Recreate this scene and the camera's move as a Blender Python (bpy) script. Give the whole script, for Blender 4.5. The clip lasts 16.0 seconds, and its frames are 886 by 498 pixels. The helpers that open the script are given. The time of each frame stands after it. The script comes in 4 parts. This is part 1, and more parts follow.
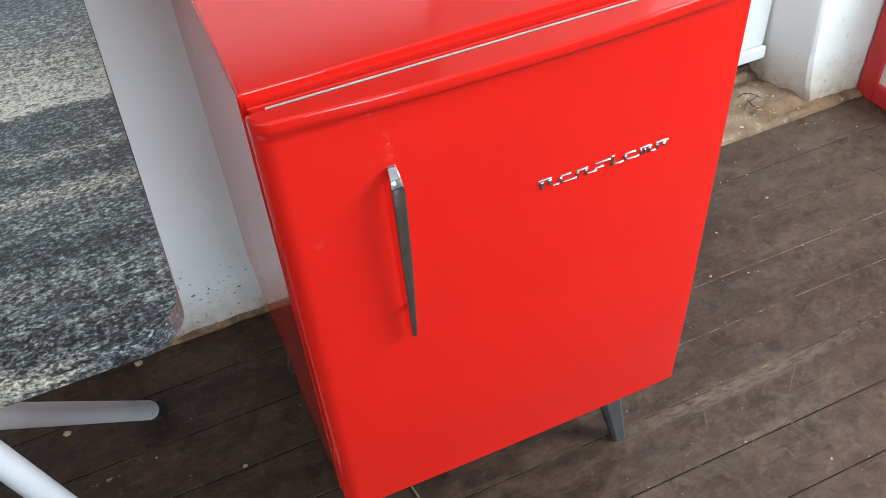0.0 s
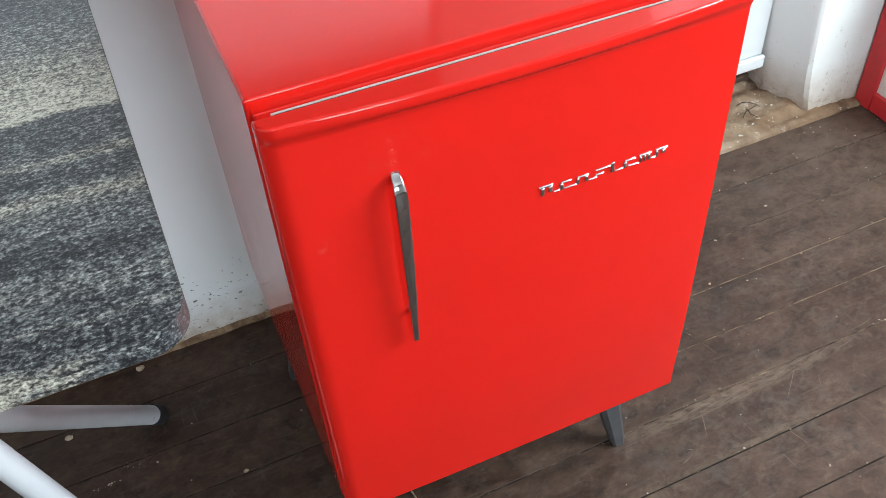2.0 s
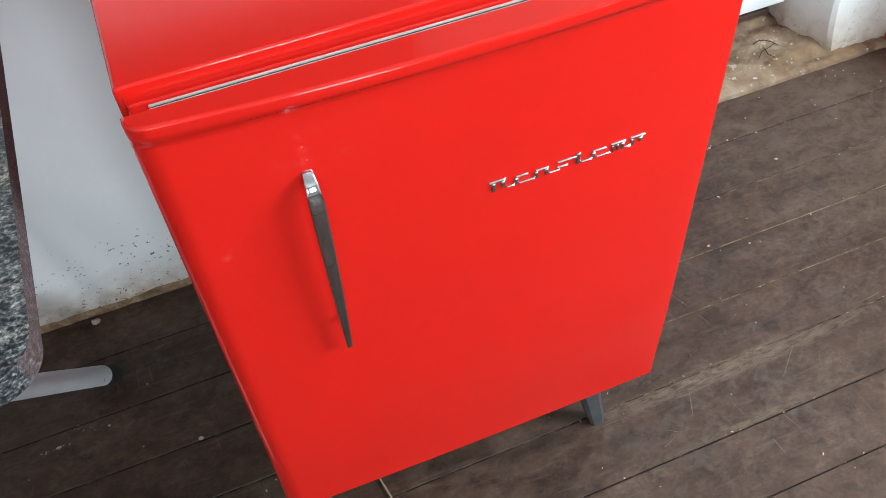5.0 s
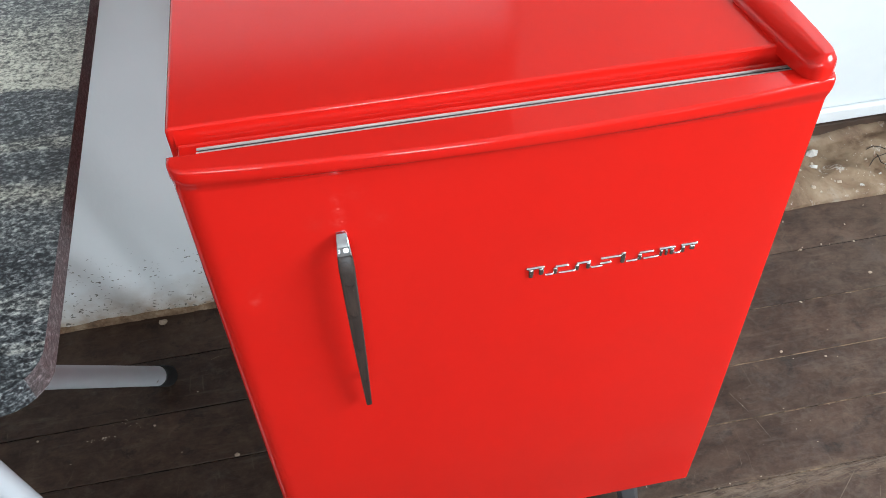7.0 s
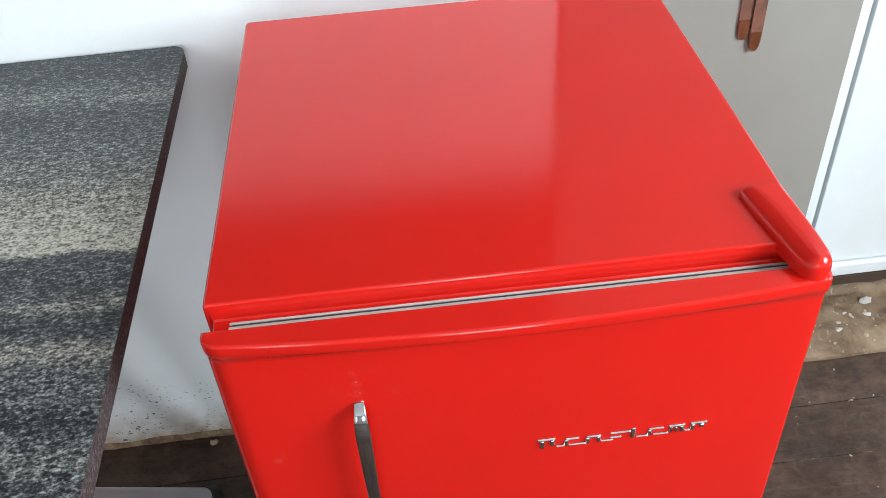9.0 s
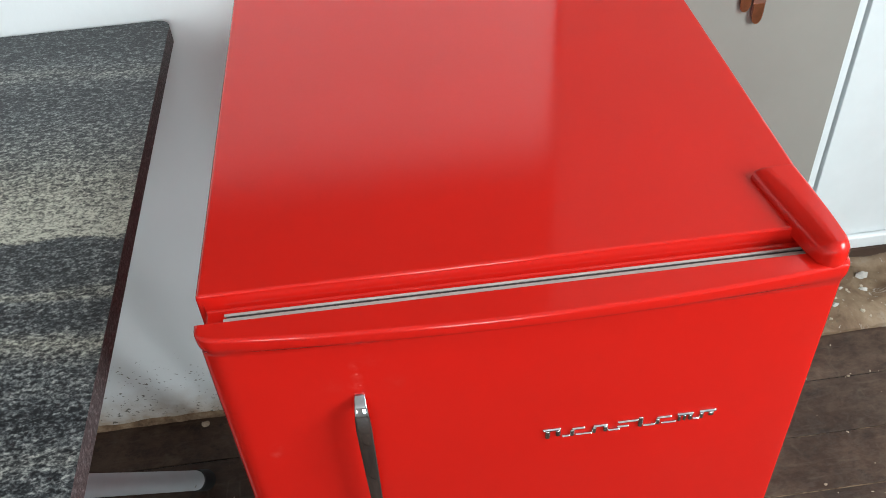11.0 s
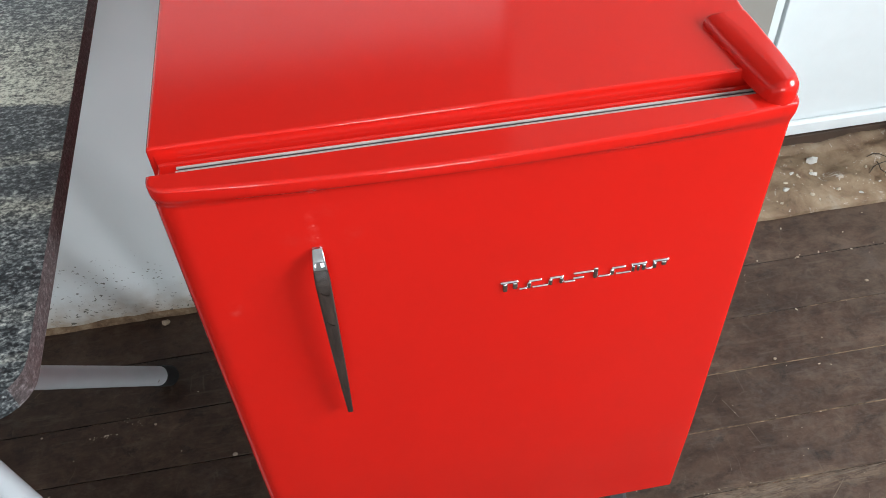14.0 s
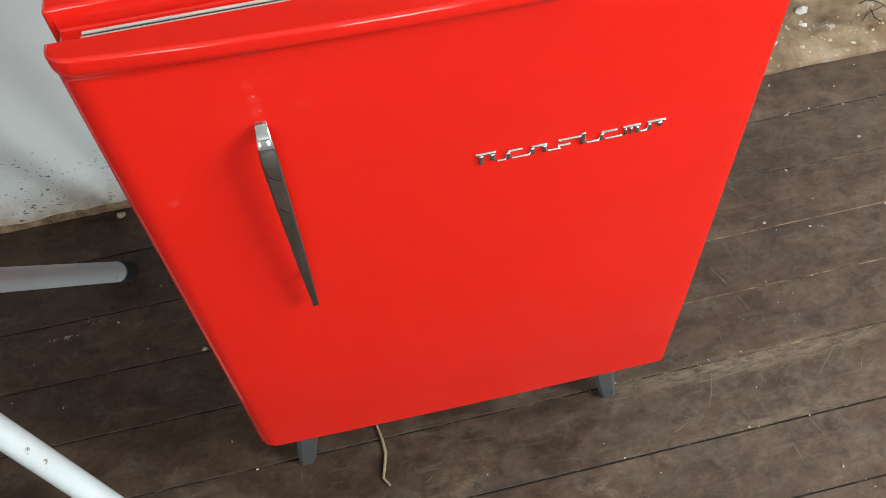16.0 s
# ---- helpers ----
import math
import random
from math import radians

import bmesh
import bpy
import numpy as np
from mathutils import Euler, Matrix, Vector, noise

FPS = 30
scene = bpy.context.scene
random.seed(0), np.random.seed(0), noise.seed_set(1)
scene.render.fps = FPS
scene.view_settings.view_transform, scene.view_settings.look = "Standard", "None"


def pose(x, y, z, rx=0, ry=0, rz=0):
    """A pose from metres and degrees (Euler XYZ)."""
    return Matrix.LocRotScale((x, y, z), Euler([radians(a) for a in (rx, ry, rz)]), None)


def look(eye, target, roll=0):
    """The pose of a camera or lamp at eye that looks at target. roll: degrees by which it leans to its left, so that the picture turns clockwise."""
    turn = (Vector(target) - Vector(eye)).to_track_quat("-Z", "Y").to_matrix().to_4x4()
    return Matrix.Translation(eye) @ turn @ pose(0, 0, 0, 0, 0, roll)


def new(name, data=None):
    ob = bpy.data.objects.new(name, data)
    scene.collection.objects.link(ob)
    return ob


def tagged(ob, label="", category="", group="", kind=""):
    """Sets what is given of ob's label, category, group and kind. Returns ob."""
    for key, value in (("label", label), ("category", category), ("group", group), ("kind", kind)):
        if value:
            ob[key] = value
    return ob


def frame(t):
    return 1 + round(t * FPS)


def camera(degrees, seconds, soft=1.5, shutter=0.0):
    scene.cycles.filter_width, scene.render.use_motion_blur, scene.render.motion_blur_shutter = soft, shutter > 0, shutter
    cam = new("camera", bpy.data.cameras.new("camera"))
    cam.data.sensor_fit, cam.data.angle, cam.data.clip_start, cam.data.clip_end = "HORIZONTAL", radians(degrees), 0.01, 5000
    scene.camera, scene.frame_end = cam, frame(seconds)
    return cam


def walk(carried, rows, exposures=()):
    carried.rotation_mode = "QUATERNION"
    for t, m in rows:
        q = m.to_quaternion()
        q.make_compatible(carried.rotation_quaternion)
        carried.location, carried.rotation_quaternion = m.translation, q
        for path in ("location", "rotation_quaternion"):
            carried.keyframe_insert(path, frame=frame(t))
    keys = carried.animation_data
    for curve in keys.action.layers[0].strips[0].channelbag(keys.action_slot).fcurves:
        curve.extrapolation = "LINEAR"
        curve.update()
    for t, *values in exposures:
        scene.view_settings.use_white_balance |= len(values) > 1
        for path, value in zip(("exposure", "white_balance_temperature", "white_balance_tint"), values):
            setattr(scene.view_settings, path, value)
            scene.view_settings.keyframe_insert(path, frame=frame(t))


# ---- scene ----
cam = camera(52.8, 16.0, soft=0.8)

PATH = [
    (0, (-0.071, -0.592, 1.276), (0.435, 0.728, -0.138), -4.6),
    (0.5, (-0.073, -0.593, 1.276), (0.433, 0.728, -0.137), -4.5),
    (1, (-0.075, -0.595, 1.278), (0.43, 0.73, -0.133), -4.4),
    (1.5, (-0.077, -0.597, 1.279), (0.431, 0.731, -0.128), -4.5),
    (2, (-0.077, -0.599, 1.281), (0.437, 0.732, -0.121), -4.3),
    (2.5, (-0.077, -0.599, 1.28), (0.443, 0.738, -0.113), -4.3),
    (3, (-0.063, -0.584, 1.272), (0.437, 0.734, -0.147), -4.9),
    (3.5, (-0.003, -0.54, 1.254), (0.466, 0.706, -0.239), -6.5),
    (4, (0.051, -0.504, 1.249), (0.421, 0.713, -0.295), -7.3),
    (4.2, (0.06, -0.495, 1.246), (0.411, 0.724, -0.3), -7.7),
    (6.3, (0.022, -0.491, 1.252), (0.542, 0.714, -0.257), 1.8),
    (6.5, (0.048, -0.495, 1.264), (0.472, 0.767, -0.228), -0.1),
    (7, (0.109, -0.482, 1.263), (0.324, 0.847, -0.217), -2.5),
    (7.5, (0.153, -0.477, 1.264), (0.319, 0.857, -0.217), -3.8),
    (8, (0.166, -0.483, 1.273), (0.313, 0.868, -0.194), -3.8),
    (8.5, (0.168, -0.482, 1.316), (0.275, 0.988, -0.036), -4.7),
    (8.7, (0.162, -0.483, 1.336), (0.249, 1.027, 0.028), -4.4),
    (10.8, (0.149, -0.455, 1.331), (0.254, 1.024, -0.01), -4.0),
    (11, (0.148, -0.452, 1.327), (0.257, 1.012, -0.031), -4.1),
    (11.5, (0.143, -0.453, 1.315), (0.263, 0.97, -0.085), -3.6),
    (12, (0.137, -0.466, 1.311), (0.265, 0.94, -0.106), -3.5),
    (12.5, (0.134, -0.472, 1.307), (0.287, 0.915, -0.125), -3.0),
    (13, (0.131, -0.486, 1.308), (0.296, 0.896, -0.128), -2.4),
    (13.5, (0.134, -0.496, 1.303), (0.32, 0.879, -0.137), -2.6),
    (14, (0.143, -0.491, 1.288), (0.319, 0.838, -0.197), -3.2),
    (14.5, (0.147, -0.47, 1.264), (0.313, 0.775, -0.292), -3.7),
    (15, (0.152, -0.457, 1.248), (0.334, 0.736, -0.348), -3.4),
    (15.5, (0.156, -0.446, 1.233), (0.336, 0.709, -0.39), -4.5),
    (16, (0.155, -0.436, 1.217), (0.335, 0.671, -0.439), -4.5),
]
EXPOSURES = [(0.0, 0.32, 6400, 10), (2.8, 0.32, 6400, 10), (4.2, 0.30, 6400, 10), (6.5, 0.28, 6350, 10), (7.5, 0.16, 6400, 10), (8.7, 0.12, 6450, 10), (10.8, -0.12, 6650, 9), (12.5, -0.08, 6600, 9),
             (14.0, 0.06, 6550, 10), (14.8, 0.16, 6550, 10), (15.4, 0.24, 6850, 6), (16.0, 0.29, 6850, 5)]
walk(cam, [(t, look(eye, target, roll)) for t, eye, target, roll in PATH], EXPOSURES)

# ---- world and light ----
world = bpy.data.worlds.new("sky")
scene.world = world
world.use_nodes = True
_n = world.node_tree.nodes
_sky = _n.new("ShaderNodeTexSky")
_sky.sky_type = "NISHITA"
_sky.sun_disc = False
_sky.sun_elevation = radians(38)
_sky.sun_rotation = radians(150)
world.node_tree.links.new(_sky.outputs[0], _n["Background"].inputs[0])
_n["Background"].inputs[1].default_value = 0.12


def window_lamp(name, at, aim, w, h, watts, colour):
    lamp = bpy.data.lights.new(name, "AREA")
    lamp.shape, lamp.size, lamp.size_y = "RECTANGLE", w, h
    lamp.energy, lamp.color = watts, colour
    ob = new(name, lamp)
    ob.matrix_world = look(at, aim)
    return ob


window_lamp("daylight_east", (1.94, -0.85, 1.68), (0.4, 0.1, 0.6), 0.9, 1.0, 82, (0.89, 0.965, 1.0))
window_lamp("daylight_south", (0.42, -4.46, 1.65), (-0.1, 0.0, 0.7), 0.8, 1.1, 62, (0.85, 0.95, 1.0))
window_lamp("daylight_south_small", (-1.35, -4.46, 1.6), (0.1, 0.0, 0.8), 0.5, 1.2, 28, (0.93, 0.97, 1.0))


# ---- materials ----
def material(name, colour=(0.5, 0.5, 0.5), rough=0.5, metal=0.0):
    m = bpy.data.materials.new(name)
    m.use_nodes = True
    b = m.node_tree.nodes["Principled BSDF"]
    b.inputs["Base Color"].default_value = (*colour, 1)
    b.inputs["Roughness"].default_value = rough
    b.inputs["Metallic"].default_value = metal
    return m


class Nodes:
    """Short hand for building a material's node tree."""

    def __init__(self, mat):
        self.t = mat.node_tree
        self.b = self.t.nodes["Principled BSDF"]

    def link(self, a, b):
        self.t.links.new(a, b)

    def place(self, scale=(1, 1, 1), rot=(0, 0, 0)):
        g = self.t.nodes.new("ShaderNodeNewGeometry")
        m = self.t.nodes.new("ShaderNodeMapping")
        m.inputs["Scale"].default_value = scale
        m.inputs["Rotation"].default_value = rot
        self.link(g.outputs["Position"], m.inputs["Vector"])
        return m.outputs[0]

    def noise(self, vec, scale=5.0, detail=4.0, rough=0.55, distort=0.0):
        n = self.t.nodes.new("ShaderNodeTexNoise")
        n.inputs["Scale"].default_value = scale
        n.inputs["Detail"].default_value = detail
        n.inputs["Roughness"].default_value = rough
        n.inputs["Distortion"].default_value = distort
        self.link(vec, n.inputs["Vector"])
        return n.outputs[0]

    def voronoi(self, vec, scale=5.0, feature="F1"):
        n = self.t.nodes.new("ShaderNodeTexVoronoi")
        n.feature = feature
        n.inputs["Scale"].default_value = scale
        self.link(vec, n.inputs["Vector"])
        return n.outputs["Distance"]

    def ramp(self, fac, stops):
        r = self.t.nodes.new("ShaderNodeValToRGB")
        e = r.color_ramp.elements
        while len(e) < len(stops):
            e.new(0.5)
        for el, (p, c) in zip(e, stops):
            el.position = p
            el.color = (c, c, c, 1) if isinstance(c, (int, float)) else (*c, 1)
        self.link(fac, r.inputs[0])
        return r.outputs[0]

    def mix(self, fac, a, b, mode="MIX"):
        x = self.t.nodes.new("ShaderNodeMix")
        x.data_type = "RGBA"
        x.blend_type = mode
        for sock, v in ((x.inputs[0], fac), (x.inputs[6], a), (x.inputs[7], b)):
            if isinstance(v, (int, float)):
                sock.default_value = v
            elif isinstance(v, tuple):
                sock.default_value = (*v, 1)
            else:
                self.link(v, sock)
        return x.outputs[2]

    def math(self, op, a, b=0.0):
        x = self.t.nodes.new("ShaderNodeMath")
        x.operation = op
        for sock, v in ((x.inputs[0], a), (x.inputs[1], b)):
            if isinstance(v, (int, float)):
                sock.default_value = v
            else:
                self.link(v, sock)
        return x.outputs[0]

    def axis(self, vec, i):
        s = self.t.nodes.new("ShaderNodeSeparateXYZ")
        self.link(vec, s.inputs[0])
        return s.outputs[i]

    def spot(self, at, radius):
        """1 at a place of the world, falling to 0 at radius."""
        g = self.t.nodes.new("ShaderNodeNewGeometry")
        v = self.t.nodes.new("ShaderNodeVectorMath")
        v.operation = "DISTANCE"
        self.link(g.outputs["Position"], v.inputs[0])
        v.inputs[1].default_value = at
        return self.ramp(self.math("DIVIDE", v.outputs["Value"], radius), [(0.0, 1.0), (1.0, 0.0)])

    def patch(self, at, size):
        """1 at a place of the world, falling to 0 at the rim of an ellipsoid."""
        g = self.t.nodes.new("ShaderNodeNewGeometry")
        d = self.t.nodes.new("ShaderNodeVectorMath")
        d.operation = "SUBTRACT"
        self.link(g.outputs["Position"], d.inputs[0])
        d.inputs[1].default_value = at
        q = self.t.nodes.new("ShaderNodeVectorMath")
        q.operation = "DIVIDE"
        self.link(d.outputs[0], q.inputs[0])
        q.inputs[1].default_value = size
        n = self.t.nodes.new("ShaderNodeVectorMath")
        n.operation = "LENGTH"
        self.link(q.outputs[0], n.inputs[0])
        return self.ramp(n.outputs["Value"], [(0.3, 1.0), (1.0, 0.0)])

    def random(self):
        return self.t.nodes.new("ShaderNodeObjectInfo").outputs["Random"]

    def colour(self, c):
        self.link(c, self.b.inputs["Base Color"])

    def rough(self, r):
        self.link(r, self.b.inputs["Roughness"])

    def bump(self, h, strength=0.2, dist=0.002):
        n = self.t.nodes.new("ShaderNodeBump")
        n.inputs["Strength"].default_value = strength
        n.inputs["Distance"].default_value = dist
        self.link(h, n.inputs["Height"])
        self.link(n.outputs[0], self.b.inputs["Normal"])


def red_enamel():
    m = material("red_enamel", (0.56, 0.0095, 0.007), 0.2)
    m.node_tree.nodes["Principled BSDF"].inputs["Specular IOR Level"].default_value = 0.42
    k = Nodes(m)
    p = k.place()
    fine = k.noise(p, 900, 2)
    smudge = k.noise(p, 9, 5, 0.6)
    cloud = k.ramp(k.noise(p, 130, 4, 0.65), [(0.40, 0.0), (0.68, 1.0)])
    scuff = 0.0
    for at, r, w in (((0.1093, -0.013, 0.814), 0.007, 1.0), ((0.108, -0.014, 0.801), 0.006, 0.8), ((0.107, -0.014, 0.791), 0.008, 1.0), ((0.137, -0.014, 0.789), 0.012, 0.28), ((0.090, -0.013, 0.792), 0.012, 0.20), ((0.122, -0.013, 0.818), 0.010, 0.25), ((0.0317, -0.013, 0.7137), 0.006, 1.0), ((0.036, -0.013, 0.722), 0.010, 0.35)):
        scuff = k.math("MAXIMUM", scuff, k.math("MULTIPLY", k.spot(at, r), w))
    scuff = k.math("MULTIPLY", k.math("MULTIPLY", scuff, cloud), 0.16)
    # small chips in the enamel over the handle
    for at, r in (((0.1085, -0.0135, 0.8040), 0.0020), ((0.1100, -0.0135, 0.7905), 0.0018), ((0.1105, -0.0135, 0.7960), 0.0012)):
        scuff = k.math("MAXIMUM", scuff, k.math("MULTIPLY", k.spot(at, r), 0.6))
    base = k.mix(k.ramp(smudge, [(0.3, 0.0), (0.8, 1.0)]), (0.57, 0.0115, 0.0072), (0.53, 0.0115, 0.0072))
    k.colour(k.mix(scuff, base, (0.75, 0.25, 0.22)))
    k.rough(k.ramp(smudge, [(0.25, 0.08), (0.8, 0.15)]))
    k.bump(fine, 0.03, 0.0004)
    return m


def chrome():
    m = material("chrome", (0.53, 0.54, 0.56), 0.06, 1.0)
    k = Nodes(m)
    k.rough(k.ramp(k.noise(k.place(), 70, 4), [(0.4, 0.03), (0.75, 0.10)]))
    return m


def plain(name, colour, rough, var=0.12, scale=30.0, bump=0.1, metal=0.0, size=0.001):
    """Paint, plastic or rubber with faint stains and grain."""
    m = material(name, colour, rough, metal)
    k = Nodes(m)
    p = k.place()
    n = k.noise(p, scale, 5, 0.6)
    lo = tuple(c * (1 - var) for c in colour)
    hi = tuple(min(1, c * (1 + var)) for c in colour)
    k.colour(k.mix(k.ramp(n, [(0.3, 0.0), (0.7, 1.0)]), lo, hi))
    k.bump(k.noise(p, scale * 12, 3), bump, size)
    return m


def granite():
    """Blue-black stone with pale warm veins that run across the slab."""
    m = material("granite", (0.2, 0.2, 0.2), 0.34)
    m.node_tree.nodes["Principled BSDF"].inputs["Specular IOR Level"].default_value = 0.40
    k = Nodes(m)
    p = k.place()
    # how pale the stone is across the veins, from the slab's front to its back
    sway = k.noise(k.place((1.0, 2.0, 2.0)), 5.0, 5, 0.6)
    fray = k.noise(k.place((1.0, 3.0, 3.0), (0, 0, radians(6))), 26, 5, 0.65)
    v = k.math("ADD", k.axis(p, 1), k.math("MULTIPLY", k.math("ADD", k.axis(p, 0), 0.09), 0.10))
    v = k.math("ADD", v, k.math("MULTIPLY", k.math("SUBTRACT", sway, 0.5), 0.035))
    v = k.math("ADD", v, k.math("MULTIPLY", k.math("SUBTRACT", fray, 0.5), 0.030))
    veins = ((-0.140, 0.66), (-0.124, 0.14), (-0.098, 0.18), (-0.092, 0.46), (-0.084, 0.20), (-0.052, 0.40), (-0.032, 0.28), (-0.014, 0.04), (0.006, 0.34), (0.030, 0.30), (0.060, 0.60), (0.078, 0.28),
             (0.088, 0.16), (0.106, 0.30), (0.114, 0.58), (0.124, 0.34), (0.150, 0.20), (0.180, 0.16), (0.191, 0.94), (0.225, 0.82), (0.265, 0.64), (0.32, 0.46), (0.38, 0.32), (0.43, 0.14), (0.482, 0.44), (0.535, 0.10), (0.60, 0.06))
    band = k.ramp(k.math("DIVIDE", k.math("ADD", v, 0.16), 0.80), [((y + 0.16) / 0.80, w) for y, w in veins])
    streak = k.noise(k.place((1.0, 2.2, 2.2), (0, 0, radians(6))), 84, 5, 0.66, 0.6)
    grain = k.noise(k.place((1.0, 1.5, 1.5), (0, 0, radians(6))), 205, 4, 0.62, 0.4)
    salt = k.noise(p, 430, 2, 0.5)
    tone = k.math("MULTIPLY", band, 0.50)
    for layer, weight in ((streak, 1.05), (grain, 1.40), (salt, 0.65)):
        tone = k.math("ADD", tone, k.math("MULTIPLY", k.math("SUBTRACT", layer, 0.5), weight))
    tone = k.math("ADD", tone, 0.145)
    cool = k.ramp(tone, [(0.08, (0.0095, 0.0108, 0.0130)), (0.26, (0.044, 0.049, 0.054)), (0.44, (0.148, 0.159, 0.161)), (0.72, (0.42, 0.435, 0.41))])
    warm = k.ramp(tone, [(0.10, (0.010, 0.010, 0.011)), (0.29, (0.062, 0.060, 0.053)), (0.47, (0.215, 0.210, 0.180)), (0.74, (0.52, 0.51, 0.43))])
    k.colour(k.mix(k.ramp(band, [(0.30, 0.0), (0.62, 1.0)]), cool, warm))
    k.bump(k.math("ADD", grain, streak), 0.22, 0.001)
    k.rough(k.ramp(grain, [(0.3, 0.30), (0.7, 0.50)]))
    return m


def granite_edge():
    m = material("granite_edge", (0.06, 0.035, 0.03), 0.6)
    k = Nodes(m)
    n = k.noise(k.place((1, 1.2, 1.6)), 190, 5, 0.72)
    k.colour(k.ramp(n, [(0.35, (0.018, 0.012, 0.012)), (0.52, (0.052, 0.040, 0.041)), (0.70, (0.18, 0.16, 0.165))]))
    k.bump(n, 0.5, 0.002)
    return m


def floor_wood():
    m = material("floor_wood", (0.09, 0.075, 0.065), 0.5)
    m.node_tree.nodes["Principled BSDF"].inputs["Specular IOR Level"].default_value = 0.28
    k = Nodes(m)
    grain = k.noise(k.place((2.4, 20.0, 20.0)), 8, 6, 0.62, 0.6)
    wide = k.noise(k.place((1.0, 1.5, 1.0)), 6.5, 8, 0.66, 0.3)
    mid = k.noise(k.place((1.0, 1.35, 1.0)), 27, 6, 0.70, 0.7)
    fine = k.noise(k.place((1.0, 1.6, 1.0)), 110, 5, 0.70)
    tone = 0.0
    for layer, weight in ((grain, 0.05), (wide, 0.44), (mid, 0.36), (fine, 0.15)):
        tone = k.math("ADD", k.math("MULTIPLY", layer, weight), tone)
    base = k.ramp(tone, [(0.36, (0.0140, 0.0064, 0.0036)), (0.46, (0.036, 0.0190, 0.0120)), (0.55, (0.061, 0.0368, 0.0250)), (0.66, (0.110, 0.076, 0.054))])
    each = k.ramp(k.random(), [(0.0, 0.92), (1.0, 1.30)])
    base = k.mix(1.0, base, each, "MULTIPLY")
    # blotches of dark oil and greyed wear
    blot = k.noise(k.place((1.0, 1.3, 1.0)), 19, 7, 0.76, 0.25)
    base = k.mix(k.ramp(blot, [(0.56, 0.0), (0.66, 0.45)]), base, (0.090, 0.067, 0.052))
    base = k.mix(k.ramp(blot, [(0.35, 0.75), (0.45, 0.0)]), base, (0.0125, 0.0082, 0.0060))
    # patches that lean to red earth and to grey dust
    hue = k.noise(k.place((1.0, 1.25, 1.0)), 11, 7, 0.76, 0.4)
    base = k.mix(k.ramp(hue, [(0.33, 0.60), (0.47, 0.0)]), base, (0.060, 0.034, 0.0225))
    base = k.mix(k.ramp(hue, [(0.54, 0.0), (0.68, 0.45)]), base, (0.074, 0.060, 0.053))
    # dusty smears left by dragging
    for turn, seed in ((38, 5.0), (-50, 6.2), (8, 7.1)):
        drag = k.noise(k.place((1.0, 9.0, 1.0), (0, 0, radians(turn))), seed, 5, 0.62)
        base = k.mix(k.ramp(drag, [(0.61, 0.0), (0.72, 0.28)]), base, (0.125, 0.100, 0.080))
    # faint crossing scratches, broken up
    lines = None
    for turn, stretch, scale, width in ((24, 0.14, 9, 0.010), (-58, 0.10, 8, 0.008), (80, 0.12, 7, 0.007)):
        bent = k.noise(k.place(), 9, 2)
        v = k.t.nodes.new("ShaderNodeVectorMath")
        v.operation = "ADD"
        k.link(k.place((1.0, stretch, 1.0), (0, 0, radians(turn))), v.inputs[0])
        k.link(k.math("MULTIPLY", bent, 0.05), v.inputs[1])
        one = k.ramp(k.voronoi(v.outputs[0], scale, "DISTANCE_TO_EDGE"), [(0.0, 1.0), (width, 0.0)])
        gate = k.ramp(k.noise(k.place((1.0, 1.0, 1.0), (0, 0, radians(turn * 3))), 17.0 + turn * 0.03, 4), [(0.55, 0.0), (0.68, 1.0)])
        one = k.math("MULTIPLY", one, gate)
        lines = one if lines is None else k.math("MAXIMUM", lines, one)
    base = k.mix(k.math("MULTIPLY", lines, 0.26), base, (0.15, 0.12, 0.092))
    # splintered tan edges along two joints, scuffs and a paler patch by the doorway
    fibre = k.ramp(k.noise(k.place((1.0, 4.0, 1.0), (0, 0, radians(-2))), 30, 8, 0.78, 0.8), [(0.42, 0.0), (0.60, 1.0)])
    worn = k.ramp(k.noise(k.place((1.0, 1.3, 1.0), (0, 0, radians(-4))), 38, 8, 0.76, 0.6), [(0.46, 0.0), (0.62, 1.0)])
    band = k.math("MAXIMUM", k.patch((0.72, 0.066, 0.0), (0.30, 0.022, 1.0)), k.math("MULTIPLY", k.patch((0.72, -0.030, 0.0), (0.22, 0.014, 1.0)), 0.6))
    base = k.mix(k.math("MULTIPLY", k.math("MULTIPLY", band, fibre), 0.9), base, (0.165, 0.122, 0.084))
    scuff_pale = k.math("MULTIPLY", k.math("MAXIMUM", k.patch((0.70, 0.0, 0.0), (0.28, 0.16, 1.0)), k.spot((1.05, 0.25, 0.0), 0.45)), worn)
    base = k.mix(k.math("MULTIPLY", scuff_pale, 0.40), base, (0.115, 0.094, 0.076))
    # paler brown towards the pier and the sill
    pier_tone = k.math("MULTIPLY", k.spot((1.28, 0.52, 0.0), 0.42), k.ramp(mid, [(0.38, 0.2), (0.62, 0.75)]))
    base = k.mix(pier_tone, base, (0.120, 0.090, 0.068))
    k.colour(base)
    k.rough(k.ramp(mid, [(0.35, 0.46), (0.65, 0.66)]))
    k.bump(k.math("ADD", fine, mid), 0.16, 0.0012)
    return m


